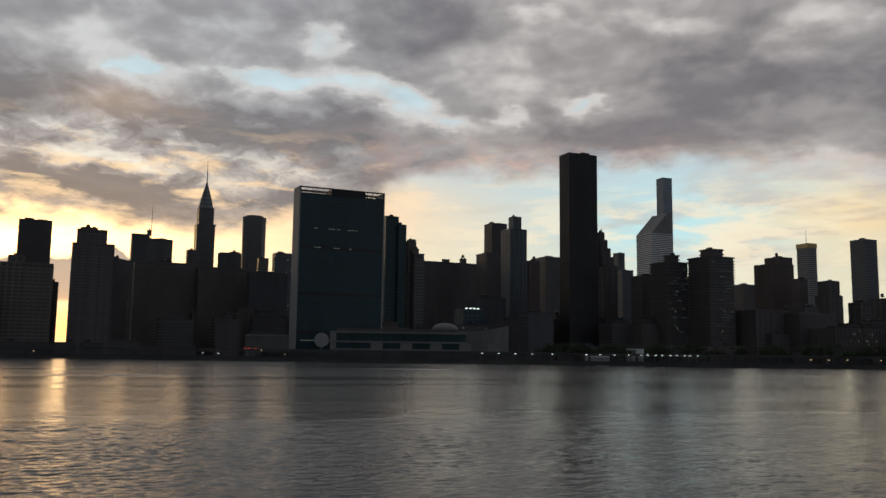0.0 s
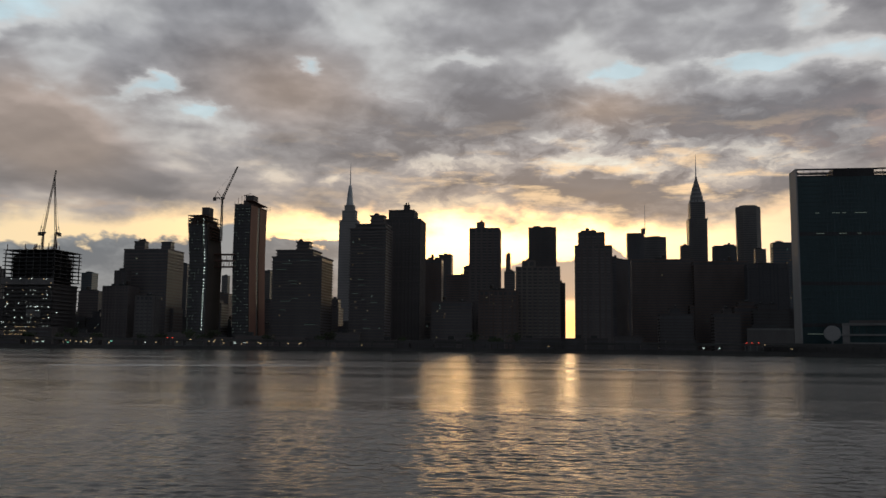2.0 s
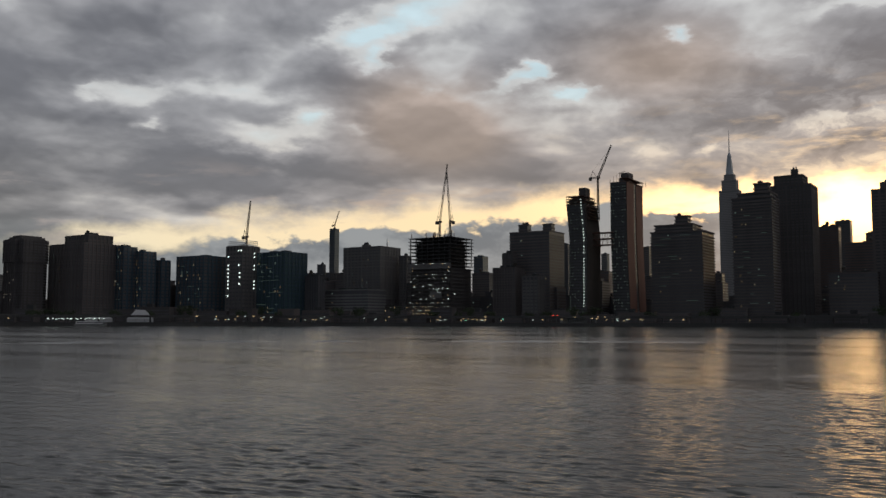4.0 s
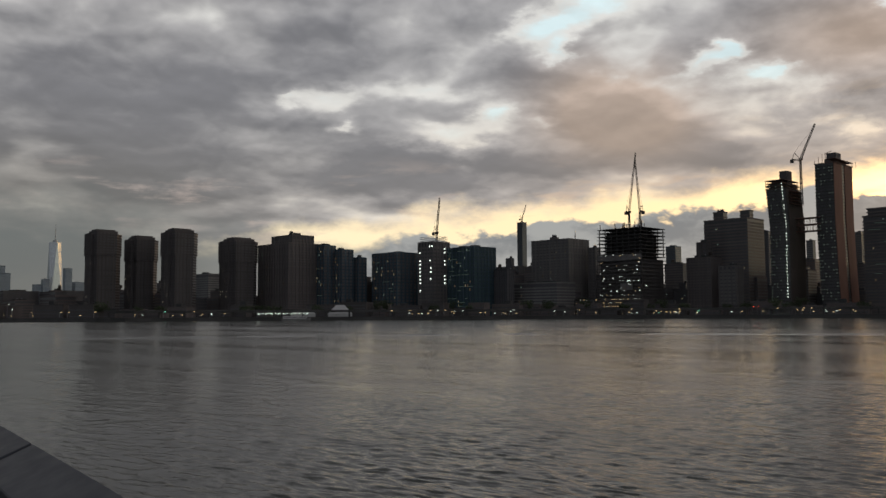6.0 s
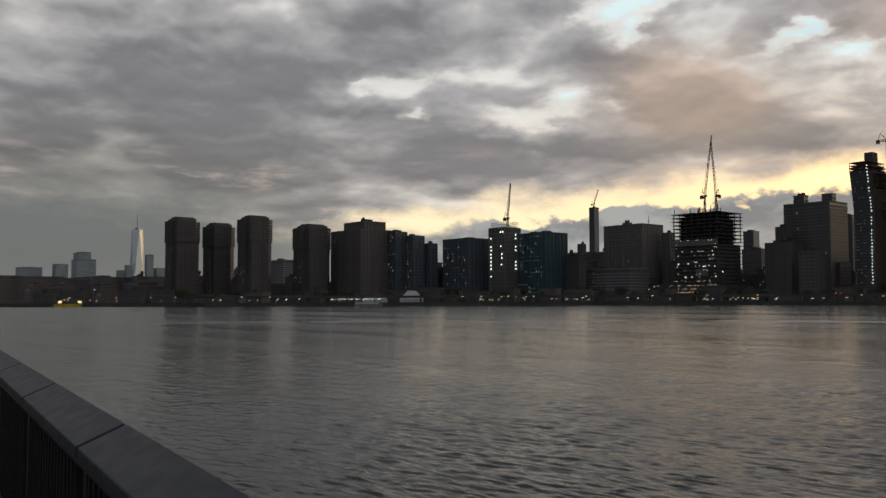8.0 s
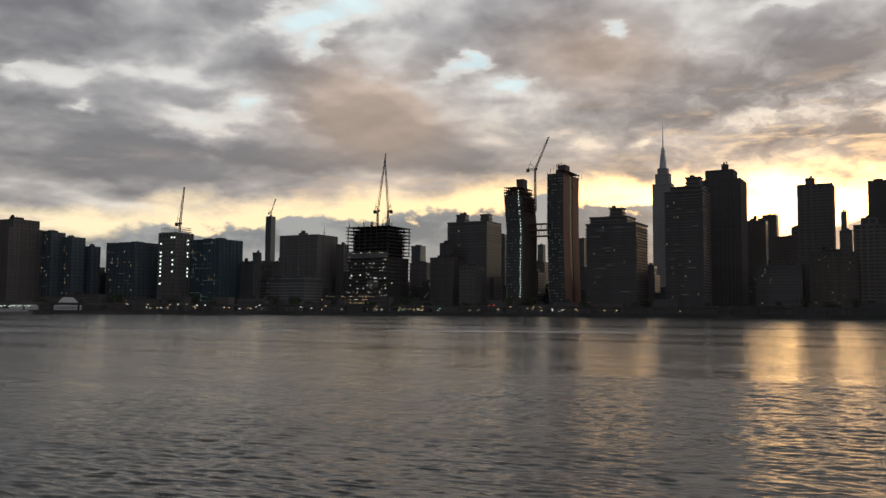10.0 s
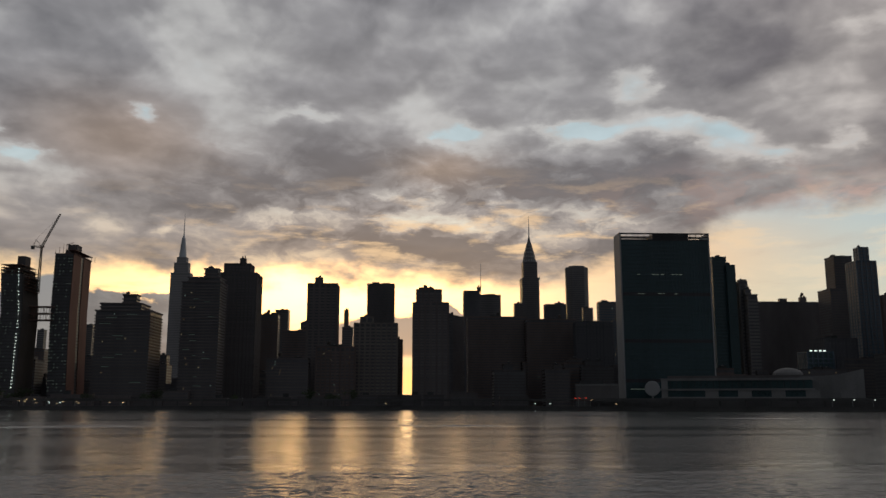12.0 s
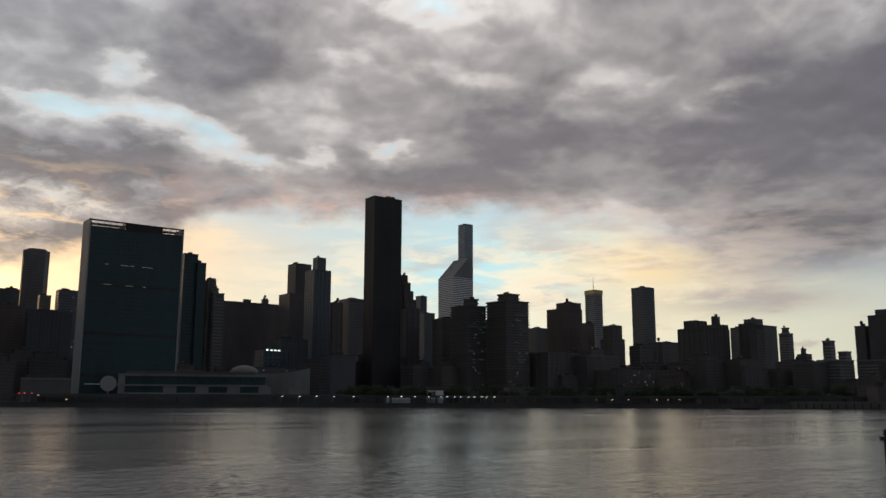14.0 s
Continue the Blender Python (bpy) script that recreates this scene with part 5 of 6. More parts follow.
def bent_tower(tier, bends, label, copper_side, lamps, seed):
    """A tower whose shaft leans and bends; bends give the shift in x at heights."""
    x0, x1, y0, deep, top = tier
    cx, cy, w = (x0 + x1) / 2, y0 + deep / 2, x1 - x0
    root = thing("glass_tower", label, "building", cx, cy)
    rng = random.Random(seed)

    def shift(z):
        for (za, sa), (zb, sb) in zip(bends, bends[1:]):
            if z <= zb:
                return sa + (sb - sa) * (z - za) / (zb - za)
        return bends[-1][1]

    for (za, sa), (zb, sb) in zip(bends, bends[1:]):
        bm = bmesh.new()
        i = 0.4
        foot = [(-w / 2 + i + sa, -deep / 2 + i, za), (w / 2 - i + sa, -deep / 2 + i, za), (w / 2 - i + sa, deep / 2 - i, za), (-w / 2 + i + sa, deep / 2 - i, za)]
        prism(bm, foot, [(p[0] - sa + sb, p[1], zb) for p in foot])
        part("curtain_wall", bm, GLASS, root)
        # added sheet, dark in place of the shaded open floors on this side
        if not copper_side:
            bm = bmesh.new()
            foot = [(w / 2 - 0.5 + sa, -deep / 2, za), (w / 2 + 0.3 + sa, -deep / 2, za), (w / 2 + 0.3 + sa, deep / 2, za), (w / 2 - 0.5 + sa, deep / 2, za)]
            prism(bm, foot, [(p[0] - sa + sb, p[1], zb) for p in foot])
            part("side_wall", bm, FLOOR_SHADE, root)
        else:
            for y_a, y_b in ((-0.5, -0.08), (0.08, 0.5)):
                bm = bmesh.new()
                foot = [(w / 2 - 0.3 + sa, y_a * deep, za), (w / 2 + 0.25 + sa, y_a * deep, za), (w / 2 + 0.25 + sa, y_b * deep, za), (w / 2 - 0.3 + sa, y_b * deep, za)]
                prism(bm, foot, [(p[0] - sa + sb, p[1], zb) for p in foot])
                part("copper_cladding", bm, COPPER, root, "smooth copper-coloured panels")
    me = box_mesh("floor_slab", w, deep, 0.7, GIRDER)
    n = int((top - LAND) / 3.3)
    for i in range(n):
        z = LAND + i * 3.3
        shared("floor_slab", me, root, shift(z), 0, z)
    me = box_mesh("lit_window", 0.9, 0.12, 0.8, WINDOW_LIT)
    dim = box_mesh("lit_window", 1.5, 0.12, 1.2, glow("dim_room_window", (0.75, 0.95, 0.85), 0.035))
    for i in range(3, n - 1):
        z = LAND + i * 3.3 + 1.3
        for u in (-0.42, -0.3, -0.16, 0.02, 0.26, 0.4):
            if rng.random() < 0.3:
                shared("lit_window", dim, root, shift(z) + u * w, -deep / 2 - 0.2, z)
    if lamps:
        me = box_mesh("hoist_lamp", 1.1, 0.3, 0.6, LAMP_WHITE)
        for i in range(2, n):
            if rng.random() < 0.86:
                z = LAND + i * 3.3 + 1.0
                shared("hoist_lamp", me, root, shift(z) + lamps * w, -deep / 2 - 0.5, z)
    return root, shift


east, east_shift = bent_tower([(-365.8, -346.3, 895.2, 48.8, 158.3)][0], ((3.0, 3.0), (60, 1.0), (100, 0.0), (158.3, 0.3)), "bent glass and copper apartment tower with steel roof frame", True, 0, 11)
west, west_shift = bent_tower([(-410.3, -388.4, 876.6, 36.4, 144.6)][0], ((3.0, 2.2), (50, 2.6), (95, 3.2), (134, 0.0)), "bent glass tower under construction with a lit hoist shaft", False, 0.33, 12)


def building_tops():
    """Unfinished top floors, cores, and the bridge between the two bent towers."""
    x0, x1, y0, deep, top = [(-410.3, -388.4, 876.6, 36.4, 144.6)][0]
    w = x1 - x0
    bm = bmesh.new()
    for z in (134, 137.3, 140.6, 143.8):
        box(bm, -w / 2 - 0.3, w / 2 - 2, -deep / 2, deep / 2, z, z + 0.45)
        for i in range(8):
            for t in (-1, 0, 1):
                u = -w / 2 + 0.3 + (w - 3.5) * i / 7
                if z < 143:
                    rod(bm, (u, t * (deep / 2 - 0.6), z), (u, t * (deep / 2 - 0.6), z + 3.3), 0.24, 4)
    for z in (118, 121.3, 124.6, 127.9, 131.2):
        box(bm, w / 2 - 2.5, w / 2 + 4.5, -deep * 0.4, deep * 0.4, z, z + 0.4)
        for u in (w / 2, w / 2 + 2.1, w / 2 + 4.2):
            rod(bm, (u, -deep * 0.38, z), (u, -deep * 0.38, z + 3.3), 0.22, 4)
    part("open_frame", bm, RUST, west, "bare concrete floors and columns")
    bm = bmesh.new()
    box(bm, -w * 0.03, w * 0.34, -6, 6, 130, 154.5)
    part("lift_core", bm, DARK, west)
    x0, x1, y0, deep, top = [(-365.8, -346.3, 895.2, 48.8, 158.3)][0]
    w = x1 - x0
    bm = bmesh.new()
    box(bm, -w * 0.18, w * 0.3, -7, 7, top - 1, top + 13)
    box(bm, -w * 0.34, -w * 0.18, -5, 5, top - 1, top + 7.5)
    part("lift_core", bm, DARK, east)
    bm = bmesh.new()
    for i in range(7):
        u = -w / 2 + 0.6 + (w + 4) * i / 6
        rod(bm, (u, -deep / 2 + 0.5, top - 1), (u, -deep / 2 + 0.5, top + 4 + 3 * (i % 3)), 0.22, 4)
        rod(bm, (u, deep / 2 - 0.5, top - 1), (u, deep / 2 - 0.5, top + 5), 0.22, 4)
    box(bm, -w / 2, w / 2 + 1.5, -deep / 2, deep / 2, top, top + 0.5)
    box(bm, w * 0.1, w / 2 + 2.0, -deep / 2, deep / 2, top + 4, top + 4.4)
    rod(bm, (-w * 0.36, -4, top + 13), (w * 0.05, -4, top + 15.5), 0.3, 4)
    rod(bm, (-w * 0.3, -4, top), (-w * 0.3, -4, top + 14.5), 0.25, 4)
    part("roof_steelwork", bm, RUST, east, "unfinished steel frame on the roof")
    bridge = thing("sky_bridge", "steel sky bridge under construction between the bent towers", "bridge", -373.5, 896, 0)
    for z in (88.5, 95.3, 102.2):
        bm = bmesh.new()
        box(bm, -12, 12, -5, 5, z, z + 1.1)
        part("deck", bm, RUST, bridge)
    bm = bmesh.new()
    for i in range(7):
        u = -9 + 3 * i
        rod(bm, (u, -4.8, 88.5), (u, -4.8, 103), 0.2, 4)
        rod(bm, (u, -4.8, 89 if i % 2 else 102), (u + 3, -4.8, 102 if i % 2 else 89), 0.16, 4)
    part("truss", bm, RUST, bridge)
    tower_crane("luffing tower crane with raised jib beside the bent tower", -377.5, 890, 118, 163, (-362.5, 893.5, 200.5), (-385.5, 888, 0))


building_tops()


def frame_building(tier):
    """Hospital frame under construction: open floors with columns above, netted and lit floors below."""
    x0, x1, y0, deep, top = tier
    cx, cy, w = (x0 + x1) / 2, y0 + deep / 2, x1 - x0
    root = thing("building_frame", "concrete building frame under construction with lit lower floors", "building", cx, cy)
    me = box_mesh("floor_slab", w + 2.4, deep + 2.4, 0.6, CONCRETE)
    n = 24
    for i in range(n + 1):
        shared("floor_slab", me, root, 0, 0, LAND + (top - LAND - 0.6) * i / n)
    high = (top - LAND - 0.6) / n
    me = box_mesh("column", 0.8, 0.8, high, CONCRETE)
    for i in range(16, n):
        for k in range(8):
            shared("column", me, root, -w / 2 + 0.8 + (w - 1.6) * k / 7, -deep / 2 + 0.6, LAND + i * high)
        for k in range(1, 5):
            shared("column", me, root, w / 2 - 0.8, -deep / 2 + 0.6 + (deep - 1.2) * k / 4, LAND + i * high)
    bm = bmesh.new()
    box(bm, -w / 2 + 5, w / 2 - 7, -deep / 2 + 7, deep / 2 - 4, LAND, top - 6)
    part("core_wall", bm, DARK, root)
    bm = bmesh.new()
    box(bm, -w / 2 + 1, w / 2 - 1, -deep / 2 + 1.4, deep / 2 - 1, LAND, LAND + 15.4 * high)
    part("inner_wall", bm, DARK, root)
    bm = bmesh.new()
    box(bm, -w / 2 - 1.4, w / 2 + 1.0, -deep / 2 - 1.45, -deep / 2 - 1.25, 63.2, 69.5)
    part("debris_net", bm, STONE, root, "grey netting round one floor")
    bm = bmesh.new()
    box(bm, w * 0.02, w * 0.3, -deep / 2 - 1.45, -deep / 2 - 1.25, 30, 38)
    part("debris_net", bm, STONE, root)
    rng = random.Random(21)
    stubs = [box_mesh("starter_column", 0.6, 0.6, h, RUST) for h in (1.9, 2.9, 4.4, 6.4, 7.9)]
    for i in range(26):
        shared("starter_column", rng.choice(stubs), root, rng.uniform(-w / 2, w / 2), rng.uniform(-deep / 2, deep / 2), top - 0.4)
    dot = box_mesh("site_lamp", 0.55, 0.3, 0.45, LAMP_WHITE)
    bar = box_mesh("site_lamp", 0.9, 0.3, 0.35, LAMP_WARM)
    big = box_mesh("site_lamp", 1.0, 0.4, 0.8, LAMP_WHITE)
    for i in range(1, 17):
        z = LAND + i * high + 2.0
        busy = 0.34 if i in (2, 3, 4, 5) else 0.12
        for k in range(34):
            if rng.random() < busy:
                shared("site_lamp", rng.choice((dot, dot, bar)), root, -w / 2 + 1 + (w - 2) * (k + rng.random()) / 34, -deep / 2 - 1.6, z + rng.uniform(-0.3, 0.4))
    for u, z in ((-0.36, 43), (-0.14, 43.5), (0.2, 40), (0.24, 40.2), (0.42, 52), (0.45, 40), (0.47, 29), (0.44, 15), (-0.2, 29), (-0.06, 29), (0.62, 34)):
        shared("site_lamp", big, root, u * w, -deep / 2 - 1.9, z)
    pod = thing("site_podium", "low lit construction podium with dark scaffolded floors", "building", cx - 8, y0 - 16)
    me = box_mesh("floor_slab", w + 24, 22, 0.6, CONCRETE)
    for i in range(6):
        shared("floor_slab", me, pod, 0, 0, LAND + i * 3.6)
    bm = bmesh.new()
    box(bm, -w / 2 - 11, w / 2 + 11, -9, 10, LAND, LAND + 17.6)
    part("inner_wall", bm, DARK, pod)
    for i in range(5):
        for k in range(44):
            if rng.random() < (0.55, 0.25, 0.6, 0.6, 0.45)[i] * (1 if k > 9 else 0.3):
                shared("site_lamp", rng.choice((dot, bar, bar)), pod, -w / 2 - 11 + (w + 22) * k / 44, -11.3, LAND + i * 3.6 + 2.2)
    tower_crane("luffing tower crane with steep jib on the frame", -544, 822, 96, 117, (-537, 827, 186), (-546.5, 820, 0))
    tower_crane("luffing tower crane with steep jib on the frame", -532.5, 826, 96, 117, (-536, 824, 177), (-529.5, 828, 0))


frame_building([(-571.5, -516, 801.4, 46.3, 98.8)][0])


def river_tower(tier):
    """Dark brick tower with cut corners whose top floors stand out over the shaft."""
    x0, x1, y0, deep, top = tier
    root = thing("apartment_tower", "dark brick riverside tower whose top floors stand out", "building", (x0 + x1) / 2, y0 + deep / 2, 0, "riverside brick towers")
    w, d = (x1 - x0) * 1.17, deep * 1.17

    def plan(s, z):
        a, b, c = w / 2 * s, d / 2 * s, 0.26
        return [(-a + 2 * a * c, -b, z), (a - 2 * a * c, -b, z), (a - 2 * a * c, -b + 2 * b * 0.1, z), (a, -b + 2 * b * 0.1, z), (a, b - 2 * b * c, z), (a - 2 * a * c, b, z), (-a + 2 * a * c, b, z), (-a, b - 2 * b * c, z), (-a, -b + 2 * b * 0.1, z), (-a + 2 * a * c, -b + 2 * b * 0.1, z)]

    bm = bmesh.new()
    prism(bm, plan(0.935, LAND), plan(0.935, top - 24))
    part("shaft", bm, GLASS, root)
    bm = bmesh.new()
    prism(bm, plan(0.985, top - 24), plan(0.985, top - 0.5))
    part("overhang", bm, GLASS, root)
    lower, upper = bmesh.new(), bmesh.new()
    prism(lower, plan(0.95, 0), plan(0.95, 1.7))
    prism(upper, plan(1.0, 0), plan(1.0, 1.7))
    lower, upper = mesh_of("spandrel", lower, DARK), mesh_of("spandrel", upper, DARK)
    n = int((top - LAND - 0.5) / 2.95)
    for i in range(n + 1):
        z = LAND + i * 2.95
        shared("spandrel", lower if z < top - 25.5 else upper, root, 0, 0, min(z, top - 1.7))
    for s in (0.95, 1.0):
        za, zb = (LAND, top - 24) if s < 1 else (top - 24, top)
        me = box_mesh("pier", 1.3, 0.5, zb - za, DARK)
        for u in (-0.46, -0.36, -0.22, -0.12, -0.03, 0.06, 0.15, 0.24, 0.36, 0.46):
            edge = -d / 2 * s if abs(u) < 0.25 else -d / 2 * s + d * 0.1 * s
            shared("pier", me, root, u * w * s, edge, za)
        me = box_mesh("pier", 0.5, 1.3, zb - za, DARK)
        for u in (-0.34, -0.22, -0.1, 0.02, 0.14):
            shared("pier", me, root, w / 2 * s, u * d, za)
    bm = bmesh.new()
    box(bm, -w * 0.2, w * 0.2, -d * 0.3, d * 0.3, top, top + 4.6)
    box(bm, -w * 0.3, w * 0.3, -d * 0.34, d * 0.34, top, top + 3.0)
    box(bm, -w * 0.3, -w * 0.18, -d * 0.36, d * 0.1, top, top + 1.6)
    box(bm, w * 0.18, w * 0.34, -d * 0.36, d * 0.2, top, top + 1.6)
    part("machine_room", bm, DARK, root)
    rng = random.Random(int(top * 10))
    me = box_mesh("lit_window", 1.4, 0.12, 1.0, glow("curtained_window", (1.0, 0.9, 0.75), 0.10))
    for i in range(9):
        shared("lit_window", me, root, rng.uniform(-0.22, 0.22) * w, -d / 2 * 0.95 - 0.3, LAND + rng.randrange(2, n - 9) * 2.95 + 1.8)


for riverside in ([(-945.2, -916, 373, 29.2, 94.4)][0], [(-951.3, -923.4, 420.5, 27.9, 90.9)][0], [(-898.1, -868.4, 438.1, 29.7, 96.3)][0], [(-885.5, -852.5, 502.5, 32.9, 89.1)][0]):
    river_tower(riverside)


def octagon_tower(tier):
    x0, x1, y0, deep, top = tier
    w, d = (x1 - x0) / 2, deep / 2 + 4
    root = thing("office_tower", "broad grey office tower with angled ends", "building", (x0 + x1) / 2, y0 + deep / 2)

    def plan(s, z):
        return [(-w * 0.55 * s, -d * s, z), (w * 0.55 * s, -d * s, z), (w * s, -d * 0.3 * s, z), (w * s, d * 0.3 * s, z), (w * 0.55 * s, d * s, z), (-w * 0.55 * s, d * s, z), (-w * s, d * 0.3 * s, z), (-w * s, -d * 0.3 * s, z)]

    bm = bmesh.new()
    prism(bm, plan(0.985, LAND), plan(0.985, top - 3))
    part("window_wall", bm, GLASS, root)
    bm = bmesh.new()
    for i in range(int((top - LAND - 6) / 4)):
        prism(bm, plan(1.0, LAND + 4 * i), plan(1.0, LAND + 4 * i + 2.2))
    tagged(part("spandrel", bm, STONE, root), kind="stuff")
    bm = bmesh.new()
    prism(bm, plan(1.0, top - 9), plan(1.0, top + 1))
    prism(bm, plan(0.8, top + 1), plan(0.7, top + 4))
    part("crown", bm, STONE, root)


octagon_tower([(294.7, 336.3, 1569, 20.8, 255.3)][0])


def masts():
    """Flagpole-like antennas and small cranes on roofs."""
    for label, x, y, z0, z1, r in (("thin radio mast on a stone office tower", 129.5, 1506, 188, 251, 0.8), ("thin radio mast on a white tower", 1181, 1106, 207, 233, 0.7), ("short radio mast on a hospital roof", -637, 845, 95.5, 106, 0.7)):
        root = thing("radio_mast", label, "antenna", x, y, z0)
        bm = bmesh.new()
        rod(bm, (0, 0, -2), (0, 0, z1 - z0), r, 6, r * 0.3)
        part("mast", bm, STEEL, root)
        bm = bmesh.new()
        rod(bm, (-1.5, 0, (z1 - z0) * 0.35), (1.5, 0, (z1 - z0) * 0.35), r * 0.5, 4)
        part("crossbar", bm, STEEL, root)
    cap = thing("roof_cap", "gilded top storey of the slim white tower", "roof", 1181.4, 1106.1, 0)
    bm = bmesh.new()
    box(bm, -10.6, 10.6, -13.2, 13.2, 200.5, 208.4)
    part("panel_band", bm, GOLD, cap)
    steel = thing("roof_frame", "open steel roof frame on the laboratory tower", "steelwork", -708.5, 674.7, 85.5)
    bm = bmesh.new()
    for z in (2.5, 5.0, 7.0):
        for s in (-1, 1):
            rod(bm, (-13, 9 * s, z), (13, 9 * s, z), 0.2, 4)
            rod(bm, (13 * s, -9, z), (13 * s, 9, z), 0.2, 4)
    for i in range(9):
        for s in (-1, 1):
            rod(bm, (-13 + 26 * i / 8, 9 * s, 0), (-13 + 26 * i / 8, 9 * s, 7), 0.2, 4)
    part("frame", bm, STEEL, steel)
    tower_crane("small luffing crane over the laboratory roof", -711, 682, 85, 97, (-708, 684, 139), (-714, 680, 0))
    tower_crane("small luffing crane on the slim distant tower", -1240, 1452, 207, 214, (-1228, 1453, 246), (-1246, 1452, 0))


masts()


# ---------------------------------------------------------------- riverside road, low blocks, trees
def riverside():
    road = thing("elevated_road", "dark elevated riverside highway on columns", "road", 0, 0, 0, kind="structure")
    span = [-62 + 1.5 * i for i in range(87)]
    for b0, b1 in zip(span, span[1:]):
        r0, r1 = bank_radius(b0) + 7, bank_radius(b1) + 7
        bm = bmesh.new()
        prism(bm, [polar(b1, r1, 7.6), polar(b0, r0, 7.6), polar(b0, r0 + 13, 7.6), polar(b1, r1 + 13, 7.6)], [polar(b1, r1, 8.8), polar(b0, r0, 8.8), polar(b0, r0 + 13, 8.8), polar(b1, r1 + 13, 8.8)])
        prism(bm, [polar(b1, r1 - 0.3, 8.8), polar(b0, r0 - 0.3, 8.8), polar(b0, r0 + 0.1, 8.8), polar(b1, r1 + 0.1, 8.8)], [polar(b1, r1 - 0.3, 9.7), polar(b0, r0 - 0.3, 9.7), polar(b0, r0 + 0.1, 9.7), polar(b1, r1 + 0.1, 9.7)])
        part("deck", bm, CONCRETE, road)
    me = box_mesh("column", 1.2, 1.2, 4.7, CONCRETE)
    for b in span:
        shared("column", me, road, *polar(b, bank_radius(b) + 9, LAND))
    rng = random.Random(8)
    b = -64.0
    while b < 76:
        wide, high = rng.uniform(14, 36), rng.uniform(9, 18)
        r = bank_radius(b) + rng.uniform(58, 85)
        if not -30 < b < -9:
            if -3 < b < 3:
                high = 14
            root = thing("low_block", "low dark brick block behind the riverside road", "building", *polar(b, r))
            root.rotation_euler.z = radians(b * 0.5)
            mat = rng.choice((DARK, DARK, BRICK))
            bm = bmesh.new()
            box(bm, -wide / 2, wide / 2, 0, 16, LAND, high)
            part("wall", bm, mat, root)
            me = box_mesh("window_strip", wide - 2, 0.2, 1.2, GLASS)
            for i in range(int((high - LAND - 1) / 3.3)):
                shared("window_strip", me, root, 0, -0.02, LAND + 1.2 + 3.3 * i)
            bm = bmesh.new()
            box(bm, -wide / 2 - 0.2, wide / 2 + 0.2, -0.2, 16.2, high - 0.9, high + 0.3)
            part("parapet", bm, mat, root)
            if rng.random() < 0.6:
                u = rng.uniform(-0.3, 0.3) * wide
                bm = bmesh.new()
                box(bm, u - 3, u + 3, 4, 10, high, high + rng.uniform(2, 4))
                part("machine_room", bm, ROOFING, root)
        b += math.degrees((wide + rng.uniform(-1, 5)) / r)


riverside()


def make_tree(seed, high):
    """A broadleaf tree: tapered trunk, limbs and an uneven crown of small clumps."""
    rng = random.Random(seed)
    root = thing("tree", "dark leafy riverside tree in full leaf", "tree", 0, 0, 0, "riverside trees")
    bm = bmesh.new()
    rod(bm, (0, 0, -0.3), (0.1, 0, high * 0.45), 0.32, 7, 0.18)
    tips = []
    for i in range(7):
        a, z = rng.uniform(0, 6.28), high * rng.uniform(0.25, 0.45)
        tip = (math.cos(a) * high * rng.uniform(0.15, 0.33), math.sin(a) * high * rng.uniform(0.15, 0.33), high * rng.uniform(0.55, 0.9))
        rod(bm, (0.05, 0, z), tip, 0.14, 5, 0.05)
        tips.append(tip)
    part("trunk", bm, BARK, root)
    bm = bmesh.new()
    for i in range(150):
        t = rng.choice(tips)
        c = Vector(t) + Vector((rng.gauss(0, 1), rng.gauss(0, 1), rng.gauss(0, 0.8))) * high * 0.10
        s = high * rng.uniform(0.025, 0.06)
        v = [bm.verts.new(c + Vector((rng.uniform(0.6, 1.2) * d[0], rng.uniform(0.6, 1.2) * d[1], rng.uniform(0.5, 0.9) * d[2])) * s) for d in ((1, 0, 0), (-1, 0, 0), (0, 1, 0), (0, -1, 0), (0, 0, 1), (0, 0, -1))]
        for f in ((0, 2, 4), (2, 1, 4), (1, 3, 4), (3, 0, 4), (2, 0, 5), (1, 2, 5), (3, 1, 5), (0, 3, 5)):
            bm.faces.new([v[j] for j in f])
    part("crown", bm, LEAF, root)
    return root


def plant_trees():
    rng = random.Random(17)
    kinds = [make_tree(i, h) for i, h in enumerate((11.0, 13.5, 16.0))]
    for i, k in enumerate(kinds):
        k.location = polar(-33.5 - i, bank_radius(-34) + 32, LAND)
    for k in range(150):
        b = rng.uniform(-62, -30) if k < 110 else rng.uniform(2, 70)
        x, y, _ = polar(b, bank_radius(b) + rng.uniform(23, 50))
        copy_thing(rng.choice(kinds), pose(x, y, LAND, 0, 0, rng.uniform(0, 360)))


plant_trees()


def street_lamp(label, b, r, high, material, double=False):
    root = thing("street_lamp", label, "lamp", *polar(b, r, LAND), "lamps along the far bank")
    root.rotation_euler.z = radians(b)
    bm = bmesh.new()
    rod(bm, (0, 0, -0.2), (0, 0, high), 0.12, 6, 0.08)
    rod(bm, (0, 0, high), (1.2, -0.4, high + 0.3), 0.07, 5)
    part("post", bm, STEEL, root)
    bm = bmesh.new()
    box(bm, 0.7, 1.9, -0.6, -0.15, high + 0.02, high + 0.42)
    part("lamp_head", bm, material, root, "glowing lamp head")


